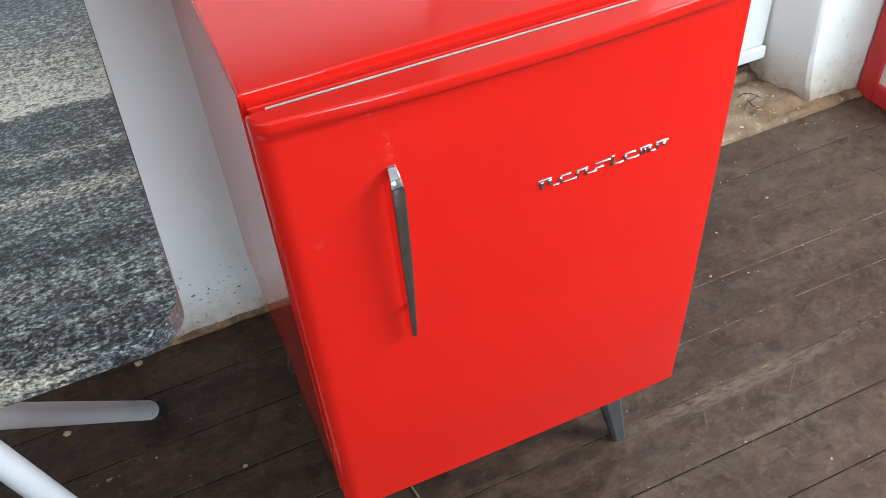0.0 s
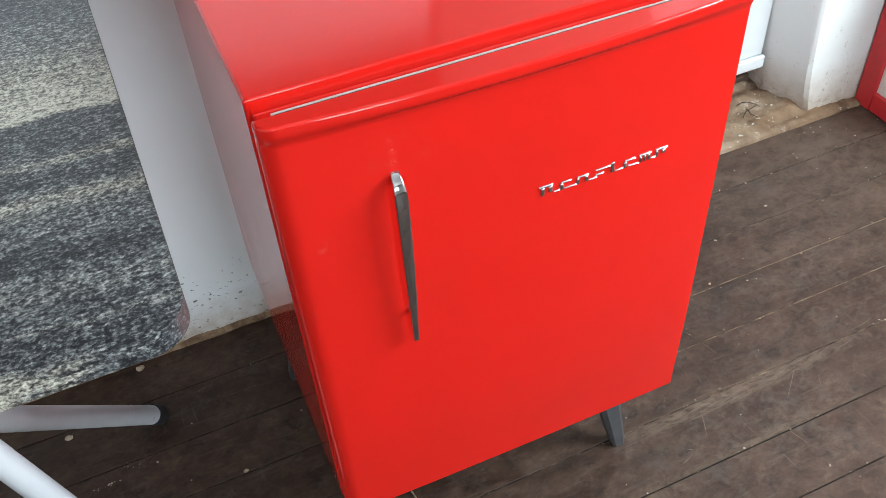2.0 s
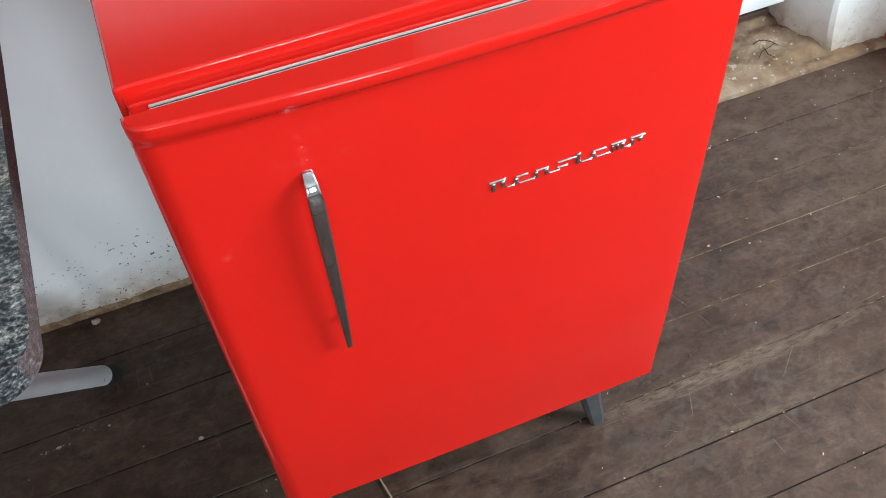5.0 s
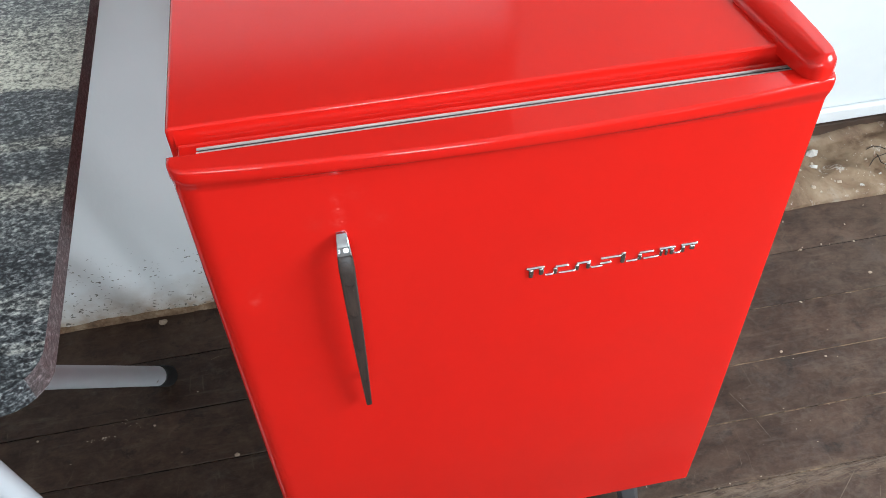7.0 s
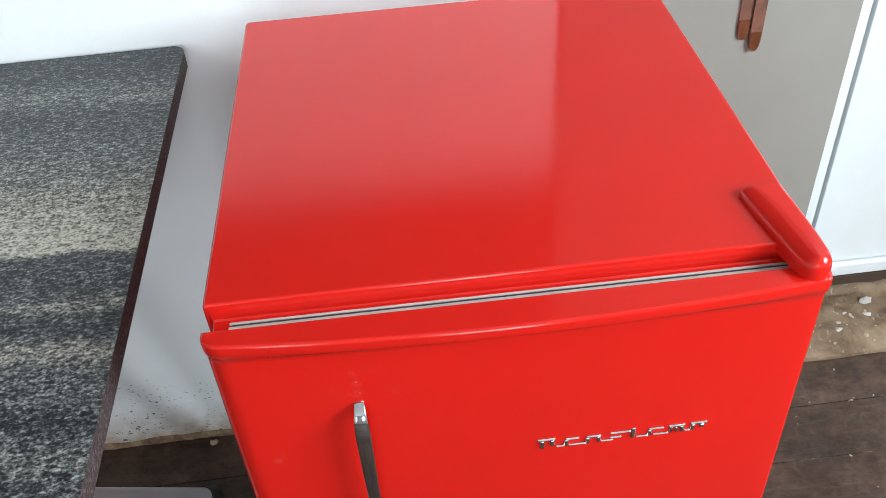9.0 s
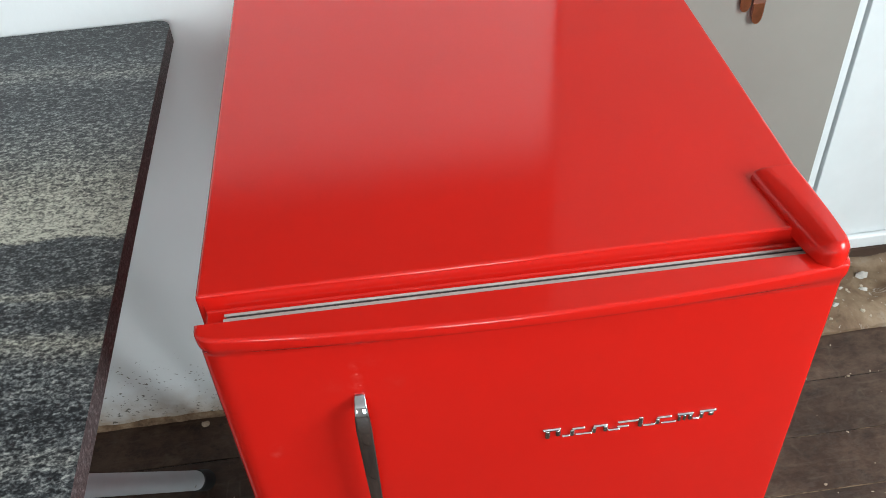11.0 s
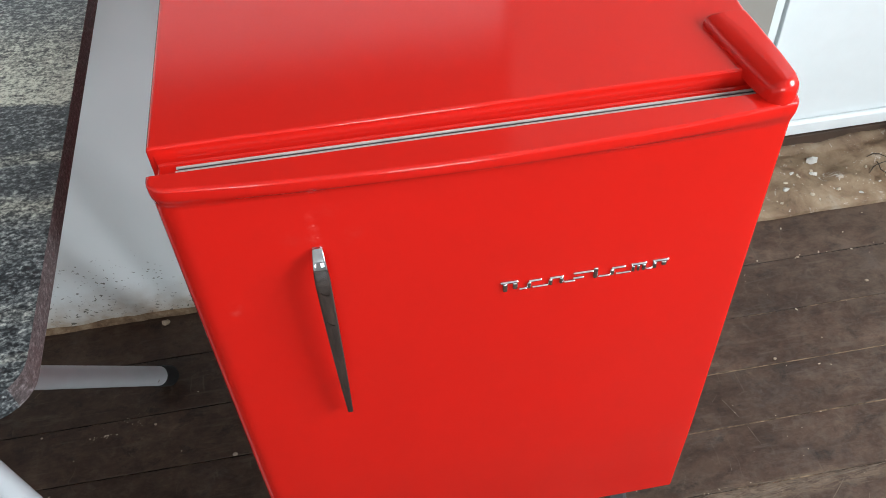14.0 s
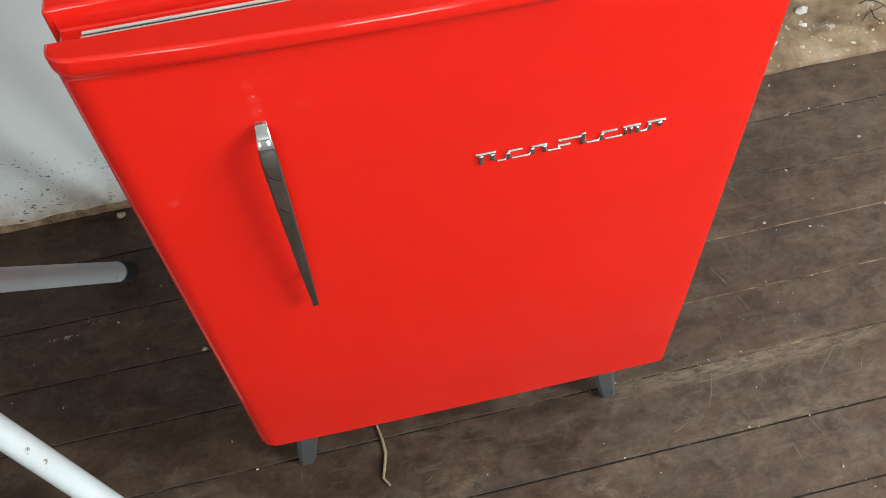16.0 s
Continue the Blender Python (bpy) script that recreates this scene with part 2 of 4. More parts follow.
def joint_dust():
    """What fills the joints: black grime, with tan dust trodden into those before the doorway."""
    m = material("joint_dust", (0.1, 0.08, 0.06), 0.95)
    k = Nodes(m)
    p = k.place()
    n = k.noise(k.place((6.0, 1.0, 1.0)), 4, 6, 0.75)
    trod = k.ramp(k.math("ADD", k.axis(p, 1), 0.2), [(0.03, 0.10), (0.19, 0.22), (0.27, 0.62), (0.38, 0.70), (0.48, 0.88), (0.59, 0.62), (0.70, 0.22)])
    trod = k.math("MULTIPLY", trod, k.ramp(k.math("MULTIPLY", k.axis(p, 0), 0.5), [(0.12, 0.45), (0.34, 1.0)]))
    n = k.math("ADD", n, k.math("MULTIPLY", k.math("SUBTRACT", trod, 0.5), 0.34))
    k.colour(k.ramp(n, [(0.40, (0.008, 0.0055, 0.0042)), (0.53, (0.070, 0.046, 0.029)), (0.68, (0.26, 0.185, 0.12))]))
    k.bump(k.noise(p, 300, 3), 0.6, 0.002)
    return m


def plaster(name, colour, mould=True, stain=1.0, specks=0.85, upper=False):
    m = material(name, colour, 0.75)
    k = Nodes(m)
    p = k.place()
    n = k.noise(p, 3.0, 5)
    base = k.mix(k.ramp(n, [(0.3, 0.0), (0.75, 1.0)]), tuple(c * 0.93 for c in colour), colour)
    if mould:
        z = k.axis(p, 2)
        edge = k.math("ADD", z, k.math("MULTIPLY", k.math("SUBTRACT", k.noise(p, 9, 4), 0.5), 0.14))
        near = k.ramp(edge, [(0.03, 1.0), (0.22, 0.0)])
        speck = k.ramp(k.math("ADD", k.noise(k.place((1.0, 1.0, 1.3)), 135, 2, 0.45, 0.4), k.math("MULTIPLY", near, 0.055)), [(0.690, 0.0), (0.725, 1.0)])
        some = k.ramp(k.math("ADD", k.noise(p, 13, 3), k.math("MULTIPLY", near, 0.12)), [(0.50, 0.0), (0.60, 1.0)])
        dots = k.math("MULTIPLY", k.math("MULTIPLY", speck, some), k.ramp(near, [(0.05, 0.0), (0.3, 1.0)]))
        # brown damp risen from the floor, blotchy along its upper edge
        rise = k.math("ADD", z, k.math("MULTIPLY", k.math("SUBTRACT", k.noise(p, 16, 6, 0.7), 0.5), 0.07))
        damp = k.math("MULTIPLY", k.ramp(rise, [(0.012, 1.0), (0.040 * stain, 0.60), (0.105 * stain, 0.0)]), k.ramp(k.noise(p, 40, 5), [(0.3, 0.55), (0.7, 1.0)]))
        base = k.mix(damp, base, (0.30, 0.205, 0.125))
        base = k.mix(k.math("MULTIPLY", dots, specks), base, (0.06, 0.05, 0.035))
    if stain > 1:
        # flaked patches and chips near the foot
        flake = k.noise(k.place((1.0, 1.0, 0.7)), 64, 5, 0.66, 0.5)
        low = k.ramp(k.math("ADD", z, k.math("MULTIPLY", k.math("SUBTRACT", k.noise(p, 10, 4, 0.6), 0.5), 0.20)), [(0.05, 1.0), (0.42, 0.0)])
        base = k.mix(k.math("MULTIPLY", low, 0.30), base, (0.50, 0.46, 0.38))
        base = k.mix(k.math("MULTIPLY", k.ramp(k.math("ADD", flake, k.math("MULTIPLY", low, 0.09)), [(0.70, 0.0), (0.74, 1.0)]), k.math("MULTIPLY", low, 0.65)), base, (0.30, 0.25, 0.19))
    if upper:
        # shade painted brown into the upper wall's colour, thinned out along its lower edge
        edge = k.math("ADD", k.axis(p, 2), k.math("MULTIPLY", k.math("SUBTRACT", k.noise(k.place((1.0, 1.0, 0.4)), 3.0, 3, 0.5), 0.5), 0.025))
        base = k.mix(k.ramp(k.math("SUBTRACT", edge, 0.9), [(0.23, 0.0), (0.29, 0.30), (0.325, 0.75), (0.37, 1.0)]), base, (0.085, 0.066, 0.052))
    k.colour(base)
    k.bump(k.math("ADD", k.noise(p, 60, 5), k.math("MULTIPLY", k.noise(p, 9, 3), 2.0)), 0.12, 0.004)
    return m


def mortar():
    m = material("mortar", (0.3, 0.23, 0.15), 0.95)
    k = Nodes(m)
    p = k.place()
    n = k.noise(p, 42, 6, 0.7)
    k.colour(k.ramp(n, [(0.3, (0.080, 0.045, 0.025)), (0.5, (0.185, 0.117, 0.068)), (0.7, (0.32, 0.24, 0.165))]))
    k.bump(n, 0.7, 0.006)
    return m


def sill_stone():
    m = material("sill_stone", (0.3, 0.26, 0.2), 0.8)
    k = Nodes(m)
    p = k.place()
    n = k.noise(p, 11, 6, 0.65, 0.5)
    f = k.noise(p, 80, 5, 0.7)
    lime = k.noise(p, 24, 6, 0.72, 0.6)
    base = k.ramp(n, [(0.32, (0.095, 0.056, 0.032)), (0.46, (0.180, 0.122, 0.074)), (0.58, (0.240, 0.176, 0.115)), (0.70, (0.29, 0.245, 0.190))])
    base = k.mix(k.ramp(f, [(0.30, 0.6), (0.40, 0.0)]), base, (0.075, 0.052, 0.036))
    base = k.mix(k.ramp(lime, [(0.60, 0.0), (0.69, 0.80)]), base, (0.50, 0.475, 0.43))
    base = k.mix(k.ramp(f, [(0.64, 0.0), (0.71, 0.9)]), base, (0.58, 0.57, 0.53))
    # orange earth by the pier, and shade beneath the door painted as a dark strip
    base = k.mix(k.math("MULTIPLY", k.patch((1.30, 0.640, 0.0), (0.20, 0.060, 0.2)), k.ramp(k.math("ADD", lime, f), [(0.80, 0.75), (1.10, 0.15)])), base, (0.24, 0.142, 0.072))
    base = k.mix(k.math("MULTIPLY", k.patch((1.05, 0.800, 0.0), (0.60, 0.050, 0.2)), 0.75), base, (0.060, 0.038, 0.028))
    k.colour(base)
    k.bump(f, 0.5, 0.004)
    return m


def tube_paint():
    m = material("tube_paint", (0.62, 0.64, 0.67), 0.35)
    k = Nodes(m)
    p = k.place()
    chip = k.ramp(k.noise(p, 38, 5, 0.65), [(0.70, 0.0), (0.74, 1.0)])
    base = k.mix(k.ramp(k.noise(p, 8, 4), [(0.3, 0.0), (0.7, 1.0)]), (0.43, 0.46, 0.49), (0.53, 0.56, 0.59))
    nick = k.math("MAXIMUM", k.spot((-0.261, 0.047, 0.272), 0.011), k.spot((-0.2495, 0.039, 0.243), 0.012))
    flake = k.ramp(k.math("ADD", k.noise(p, 150, 4, 0.7), k.math("MULTIPLY", k.math("SUBTRACT", nick, 0.60), 0.40)), [(0.57, 0.0), (0.61, 1.0)])
    chip = k.math("MAXIMUM", chip, k.math("MULTIPLY", flake, k.ramp(nick, [(0.05, 0.0), (0.15, 1.0)])))
    k.colour(k.mix(chip, base, (0.16, 0.14, 0.11)))
    k.bump(k.math("SUBTRACT", k.noise(p, 120, 3), chip), 0.12, 0.001)
    return m


RED = red_enamel()
CHROME = chrome()
BRIGHT_METAL = plain("bright_metal", (0.64, 0.64, 0.64), 0.20, 0.1, 200, 0.05, 1.0)
GASKET_LIGHT = plain("gasket_light", (0.46, 0.44, 0.42), 0.55)
GASKET_DARK = plain("gasket_dark", (0.035, 0.035, 0.035), 0.6)
FOOT = plain("foot_plastic", (0.050, 0.051, 0.055), 0.45, 0.2)
RUBBER = plain("black_rubber", (0.012, 0.012, 0.013), 0.7, 0.3)
GRANITE = granite()
GRANITE_EDGE = granite_edge()
TUBE = tube_paint()
WOOD = floor_wood()
DUST = joint_dust()
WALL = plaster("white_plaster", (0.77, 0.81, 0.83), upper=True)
PIER = plaster("stained_plaster", (0.72, 0.78, 0.79), True, 1.3, 0.32)
WALL_PLAIN = plaster("room_plaster", (0.76, 0.75, 0.73), False)
GREY = plain("grey_paint", (0.225, 0.227, 0.206), 0.6, 0.05, 6, 0.08)
# Dark brown for timber and for the shade in gaps round the door.
SHADOW_GAP = plain("shaded_timber", (0.050, 0.030, 0.020), 0.7, 0.3, 12, 0.2)
UNLIT_DARK = plain("unlit_dark", (0.07, 0.055, 0.045), 0.6, 0.3, 8, 0.2)
MORTAR = mortar()
STONE = sill_stone()
DOOR_PAINT = plain("door_paint", (0.58, 0.625, 0.64), 0.38, 0.03, 14, 0.05)
COPPER = plain("copper", (0.72, 0.30, 0.16), 0.28, 0.2, 60, 0.1, 1.0)
LEATHER = plain("brown_leather", (0.13, 0.055, 0.035), 0.55, 0.3, 60, 0.3)
RED_PAINT = plain("red_paint", (0.50, 0.025, 0.03), 0.4, 0.15, 20, 0.1)
PALE_PANEL = plain("pale_panel", (0.62, 0.62, 0.59), 0.5, 0.06, 10, 0.1)
CRUMB = plain("plaster_crumbs", (0.42, 0.36, 0.28), 0.9, 0.3, 200, 0.2)
PEBBLE = plain("pebble_stone", (0.34, 0.27, 0.20), 0.8, 0.25, 150, 0.3)
SPLINTER = plain("splintered_wood", (0.110, 0.084, 0.064), 0.8, 0.5, 40, 0.2)
CHIP = plain("plaster_chip", (0.40, 0.395, 0.37), 0.85, 0.3, 90, 0.5)
TWIG = plain("dry_twig", (0.025, 0.016, 0.011), 0.8, 0.3, 200, 0.3)
CORD = plain("cord_fibre", (0.26, 0.19, 0.12), 0.9, 0.3, 200, 0.4)
CEILING = plain("ceiling_paint", (0.82, 0.81, 0.79), 0.8, 0.06, 4, 0.05)


# ---- mesh helpers ----
def mesh_object(name, bm, mat, smooth=False, parent=None):
    me = bpy.data.meshes.new(name)
    bmesh.ops.recalc_face_normals(bm, faces=bm.faces)
    bm.to_mesh(me)
    bm.free()
    for m in (mat if isinstance(mat, (list, tuple)) else [mat]):
        me.materials.append(m)
    if smooth:
        for p in me.polygons:
            p.use_smooth = True
        me.set_sharp_from_angle(angle=radians(smooth if smooth is not True else 40))
    ob = new(name, me)
    ob.parent = parent
    if smooth:
        w = ob.modifiers.new("even_normals", "WEIGHTED_NORMAL")
        w.weight, w.keep_sharp = 90, True
    return ob


def part(name, bm, mat, parent, label="", smooth=40):
    """One mesh under a thing or under a part."""
    return tagged(mesh_object(name, bm, mat, smooth, parent), label)


def thing(name, label, category, group="", kind=""):
    ob = new(name)
    ob.empty_display_size = 0.05
    return tagged(ob, label, category, group, kind)


def box(x0, x1, y0, y1, z0, z1, r=0.0, seg=2):
    bm = bmesh.new()
    bmesh.ops.create_cube(bm, size=1.0)
    for v in bm.verts:
        v.co = Vector(((x0 + x1) / 2 + v.co.x * (x1 - x0), (y0 + y1) / 2 + v.co.y * (y1 - y0), (z0 + z1) / 2 + v.co.z * (z1 - z0)))
    if r:
        bmesh.ops.bevel(bm, geom=bm.edges[:], offset=r, segments=seg, affect="EDGES", profile=0.5)
    return bm


def join(*bms):
    out = bms[0]
    for b in bms[1:]:
        tmp = bpy.data.meshes.new("tmp")
        b.to_mesh(tmp)
        b.free()
        out.from_mesh(tmp)
        bpy.data.meshes.remove(tmp)
    return out


def prism(outline, z0, z1, r=0.0, seg=2):
    """A plan outline raised from z0 to z1, its upper and lower rims rounded."""
    bm = bmesh.new()
    low = [bm.verts.new((x, y, z0)) for x, y in outline]
    high = [bm.verts.new((x, y, z1)) for x, y in outline]
    n = len(outline)
    bm.faces.new(low[::-1])
    bm.faces.new(high)
    for i in range(n):
        bm.faces.new((low[i], low[(i + 1) % n], high[(i + 1) % n], high[i]))
    if r:
        rims = [e for e in bm.edges if abs(e.verts[0].co.z - e.verts[1].co.z) < 1e-6]
        bmesh.ops.bevel(bm, geom=rims, offset=r, segments=seg, affect="EDGES", profile=0.5)
    return bm


def rounded(x0, x1, y0, y1, radii, n=6):
    """A rectangle's outline with a radius for each corner: (x0,y0), (x1,y0), (x1,y1), (x0,y1)."""
    out = []
    corners = ((x0, y0, 1, 1, 180), (x1, y0, -1, 1, 270), (x1, y1, -1, -1, 0), (x0, y1, 1, -1, 90))
    for (x, y, sx, sy, a0), r in zip(corners, radii):
        if r <= 0:
            out.append((x, y))
            continue
        for i in range(n + 1):
            a = radians(a0 + 90 * i / n)
            out.append((x + sx * r + r * math.cos(a), y + sy * r + r * math.sin(a)))
    return out


def sweep(path, radius, sides=14, cap=True):
    """A tube along a list of places; radius is a number or one for each place."""
    bm = bmesh.new()
    pts = [Vector(p) for p in path]
    rad = radius if isinstance(radius, (list, tuple)) else [radius] * len(pts)
    rings = []
    up = Vector((0.13, 0.2, 1)).normalized()
    for i, p in enumerate(pts):
        d = (pts[min(i + 1, len(pts) - 1)] - pts[max(i - 1, 0)]).normalized()
        s = d.cross(up)
        s = s.normalized() if s.length > 1e-4 else d.cross(Vector((1, 0, 0))).normalized()
        t = s.cross(d).normalized()
        rings.append([bm.verts.new(p + (s * math.cos(2 * math.pi * k / sides) + t * math.sin(2 * math.pi * k / sides)) * rad[i]) for k in range(sides)])
    for a, b in zip(rings, rings[1:]):
        for k in range(sides):
            bm.faces.new((a[k], a[(k + 1) % sides], b[(k + 1) % sides], b[k]))
    if cap:
        bm.faces.new(rings[0][::-1])
        bm.faces.new(rings[-1])
    return bm


def strap(profile, thick, x):
    """A band that follows a side profile of (y, z, half width), bent outwards from a face."""
    fine = []
    for i in range(len(profile) - 1):
        p0, p1, p2, p3 = (profile[min(max(i + d, 0), len(profile) - 1)] for d in (-1, 0, 1, 2))
        for k in range(4):
            u = k / 4
            fine.append(tuple(0.5 * (2 * b + (c - a) * u + (2 * a - 5 * b + 4 * c - d) * u * u + (3 * b - a - 3 * c + d) * u ** 3) for a, b, c, d in zip(p0, p1, p2, p3)))
    profile = fine + [profile[-1]]
    bm = bmesh.new()
    pts = [Vector((0, y, z)) for y, z, w in profile]
    rows = []
    for i, (y, z, w) in enumerate(profile):
        d = (pts[min(i + 1, len(pts) - 1)] - pts[max(i - 1, 0)]).normalized()
        out = Vector((0, d.z, -d.y))
        if out.y > 0:
            out = -out
        ring = [bm.verts.new(Vector((x + sx * w, y, z)) - out * thick) for sx in (-1, 1)]
        for k in range(9):
            a = math.pi * k / 8
            ring.append(bm.verts.new(Vector((x + w * math.copysign(abs(math.cos(a)) ** 0.62, math.cos(a)), y, z)) + out * (0.0016 * math.sin(a) ** 0.55 - 0.0009)))
        rows.append(ring)
    for a, b in zip(rows, rows[1:]):
        for k in range(11):
            bm.faces.new((a[k], a[(k + 1) % 11], b[(k + 1) % 11], b[k]))
    bm.faces.new(rows[0][::-1])
    bm.faces.new(rows[-1])
    return bm


# ---- the room ----
X0, X1, Y0, Y1, ZC = -2.2, 2.0, -4.5, 0.605, 2.7
floor = tagged(mesh_object("floor", box(X0, X1, Y0, 0.83, -0.12, -0.0028), DUST), "old dark brown plank floor, scratched and dusty", "floor", kind="structure")

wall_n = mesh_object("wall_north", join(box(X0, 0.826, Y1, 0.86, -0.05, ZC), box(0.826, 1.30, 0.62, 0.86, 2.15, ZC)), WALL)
tagged(wall_n, "white plaster wall, shade coloured in above, mouldy and stained along the floor", "wall", kind="structure")


def pier_mesh():
    """The wall beyond the doorway, its reveal splayed and swelling towards the floor."""
    bm = bmesh.new()
    rows = []
    for i in range(71):
        z = ZC * (i / 70) ** 2.6
        swell = 0.040 * math.exp(-z / 0.15)
        c = 1.284 + swell
        plan = [(c - 0.048, 0.86)] + [(c - 0.038 + 0.036 * k / 9, 0.74 - 0.100 * k / 9) for k in range(10)] + [(c + 0.002, 0.6362)]
        plan += [(c + 0.006 + (1.46 - c - 0.006) * k / 14, 0.634 - swell * 0.10) for k in range(15)] + [(X1, 0.634), (X1, 0.86)]
        row = []
        for k, (x, y) in enumerate(plan):
            near = math.exp(-z / 0.20) if 0 < k < len(plan) - 2 else 0.0
            w = near * (0.004 * noise.noise((x * 16, y * 16, z * 16)) + 0.0018 * noise.noise((x * 45, y * 45, z * 45)) + 0.0012 * noise.noise((x * 110, y * 110, z * 70))) + (0.0012 * noise.noise((x * 8, y * 8, z * 5)) if near else 0)
            row.append(bm.verts.new((x + w * 0.7, y + w, z)))
        rows.append(row)
    n = len(rows[0])
    for a, b in zip(rows, rows[1:]):
        for k in range(n):
            bm.faces.new((a[k], a[(k + 1) % n], b[(k + 1) % n], b[k]))
    bm.faces.new(rows[0][::-1])
    bm.faces.new(rows[-1])
    return bm


tagged(mesh_object("wall_north_pier", pier_mesh(), PIER, 30), "white plaster pier beside the doorway, flaking and stained at its foot", "wall", kind="structure")
# Added backing, its dark colour standing for the unlit space past the door.
tagged(mesh_object("wall_outer", box(0.5, 1.6, 0.90, 1.0, -0.12, 2.3), UNLIT_DARK), "block added behind the doorway, coloured dark as unlit space", "wall", kind="structure")


def holed_wall(axis, at, thick, a0, a1, h0, h1):
    """A wall with one window opening, as four butted blocks."""
    bms = []
    for u0, u1, z0, z1 in ((X0 if axis == "y" else Y0, a0, 0, ZC), (a1, X1 if axis == "y" else 0.86, 0, ZC), (a0, a1, 0, h0), (a0, a1, h1, ZC)):
        bms.append(box(u0, u1, at - thick, at, z0, z1) if axis == "y" else box(at - thick, at, u0, u1, z0, z1))
    return join(*bms)


tagged(mesh_object("wall_south", join(box(X0, -1.62, Y0 - 0.15, Y0, 0, ZC), box(-1.08, 0.0, Y0 - 0.15, Y0, 0, ZC), box(0.84, X1, Y0 - 0.15, Y0, 0, ZC), box(0.0, 0.84, Y0 - 0.15, Y0, 0, 1.08),
                                      box(0.0, 0.84, Y0 - 0.15, Y0, 2.22, ZC), box(-1.62, -1.08, Y0 - 0.15, Y0, 0, 0.98), box(-1.62, -1.08, Y0 - 0.15, Y0, 2.22, ZC)), WALL_PLAIN), "pale plaster wall with two window openings", "wall", kind="structure")
tagged(mesh_object("wall_west", box(X0 - 0.15, X0, Y0, 0.86, 0, ZC), WALL_PLAIN), "pale plaster wall", "wall", kind="structure")
tagged(mesh_object("wall_east", holed_wall("x", X1 + 0.15, 0.15, -1.30, -0.40, 1.18, 2.18), WALL_PLAIN), "pale plaster wall with a window opening", "wall", kind="structure")
tagged(mesh_object("ceiling", box(X0 - 0.15, X1 + 0.15, Y0 - 0.15, 0.9, ZC, ZC + 0.1), CEILING), "pale painted ceiling", "ceiling", kind="structure")

# grey board beside the doorway, mirrored in the refrigerator's top
tagged(mesh_object("wall_panel", box(0.402, 0.822, 0.597, 0.6045, 0.02, 2.69, 0.002, 1), GREY), "smooth grey painted panel on the wall", "wall panel", kind="structure")


def mortar_strip(x0, x1, y, height, depth, seed):
    bm = bmesh.new()
    n = int((x1 - x0) / 0.012)
    rows = []
    for i in range(n + 1):
        x = x0 + (x1 - x0) * i / n
        h = height * (0.75 + 0.6 * noise.noise((x * 14, seed, 0))) + 0.003 * noise.noise((x * 70, seed, 3))
        d = depth * (0.8 + 0.5 * noise.noise((x * 18, seed, 7))) + 0.002 * noise.noise((x * 80, seed, 5))
        rows.append([bm.verts.new(p) for p in ((x, y, -0.004), (x, y - d, -0.004), (x, y - d * 0.85, h * 0.45), (x, y - d * 0.4, h * 0.9), (x, y, h))])
    for a, b in zip(rows, rows[1:]):
        for k in range(5):
            bm.faces.new((a[k], a[(k + 1) % 5], b[(k + 1) % 5], b[k]))
    bm.faces.new(rows[0][::-1])
    bm.faces.new(rows[-1])
    return bm


tagged(mesh_object("baseboard", mortar_strip(X0, 0.826, Y1, 0.017, 0.006, 2.0), MORTAR, 60), "crumbling tan mortar strip at the foot of the wall", "mortar strip", kind="structure")


for x0, x1 in ((1.326, 1.462),):
    tagged(mesh_object("baseboard_pier", mortar_strip(x0, x1, 0.636, 0.014, 0.016, 5.0), MORTAR, 60), "crumbling orange-brown mortar at the pier's foot", "mortar strip", kind="structure")


# ---- doorway: worn sill and white door ----
def ease(a, b, v):
    t = min(1.0, max(0.0, (v - a) / (b - a)))
    return t * t * (3 - 2 * t)


def sill_height(x, y):
    """Flat trodden flags behind a worn ridge, with a step up under the door."""
    s = max(0.0, (y - 0.606) / 0.29)
    ridge = math.exp(-((y - 0.617 - 0.004 * noise.noise((x * 9, 0, 8))) / 0.008) ** 2)
    z = 0.006 + 0.016 * min(1, s * 5) + 0.005 * ridge * (0.6 + noise.noise((x * 12, 5, 1)))
    flag = noise.noise((x * 7, y * 9, 1)) + 0.4 * noise.noise((x * 17, y * 20, 6))
    z += 0.007 * min(1, max(-1, flag * 3)) * min(1, s * 6)
    z += 0.0030 * noise.noise((x * 34, y * 40, 2)) + 0.0022 * noise.noise((x * 80, y * 80, 3)) + 0.0012 * noise.noise((x * 170, y * 170, 4))
    z += 0.012 * ease(0.752, 0.766, y + 0.006 * noise.noise((x * 20, 2, 2)))
    return max(0.001, z)


def sill_mesh():
    bm = bmesh.new()
    nx, ny = 190, 60
    x0, x1, y0, y1 = 0.60, 1.46, 0.6065, 0.90
    grid = []
    for j in range(ny + 1):
        row = []
        for i in range(nx + 1):
            x, y = x0 + (x1 - x0) * i / nx, y0 + (y1 - y0) * j / ny
            z = sill_height(x, y)
            if j == 0:
                y += 0.006 * noise.noise((x * 11, 4, 0))
            row.append(bm.verts.new((x, y, z)))
        grid.append(row)
    for j in range(ny):
        for i in range(nx):
            bm.faces.new((grid[j][i], grid[j][i + 1], grid[j + 1][i + 1], grid[j + 1][i]))
    skirt = [bm.verts.new((v.co.x, v.co.y, -0.03)) for v in grid[0]]
    for i in range(nx):
        bm.faces.new((skirt[i], skirt[i + 1], grid[0][i + 1], grid[0][i]))
    return bm


tagged(mesh_object("door_sill", sill_mesh(), STONE, 60), "worn earth and stone door sill with loose chips", "door sill", kind="structure")


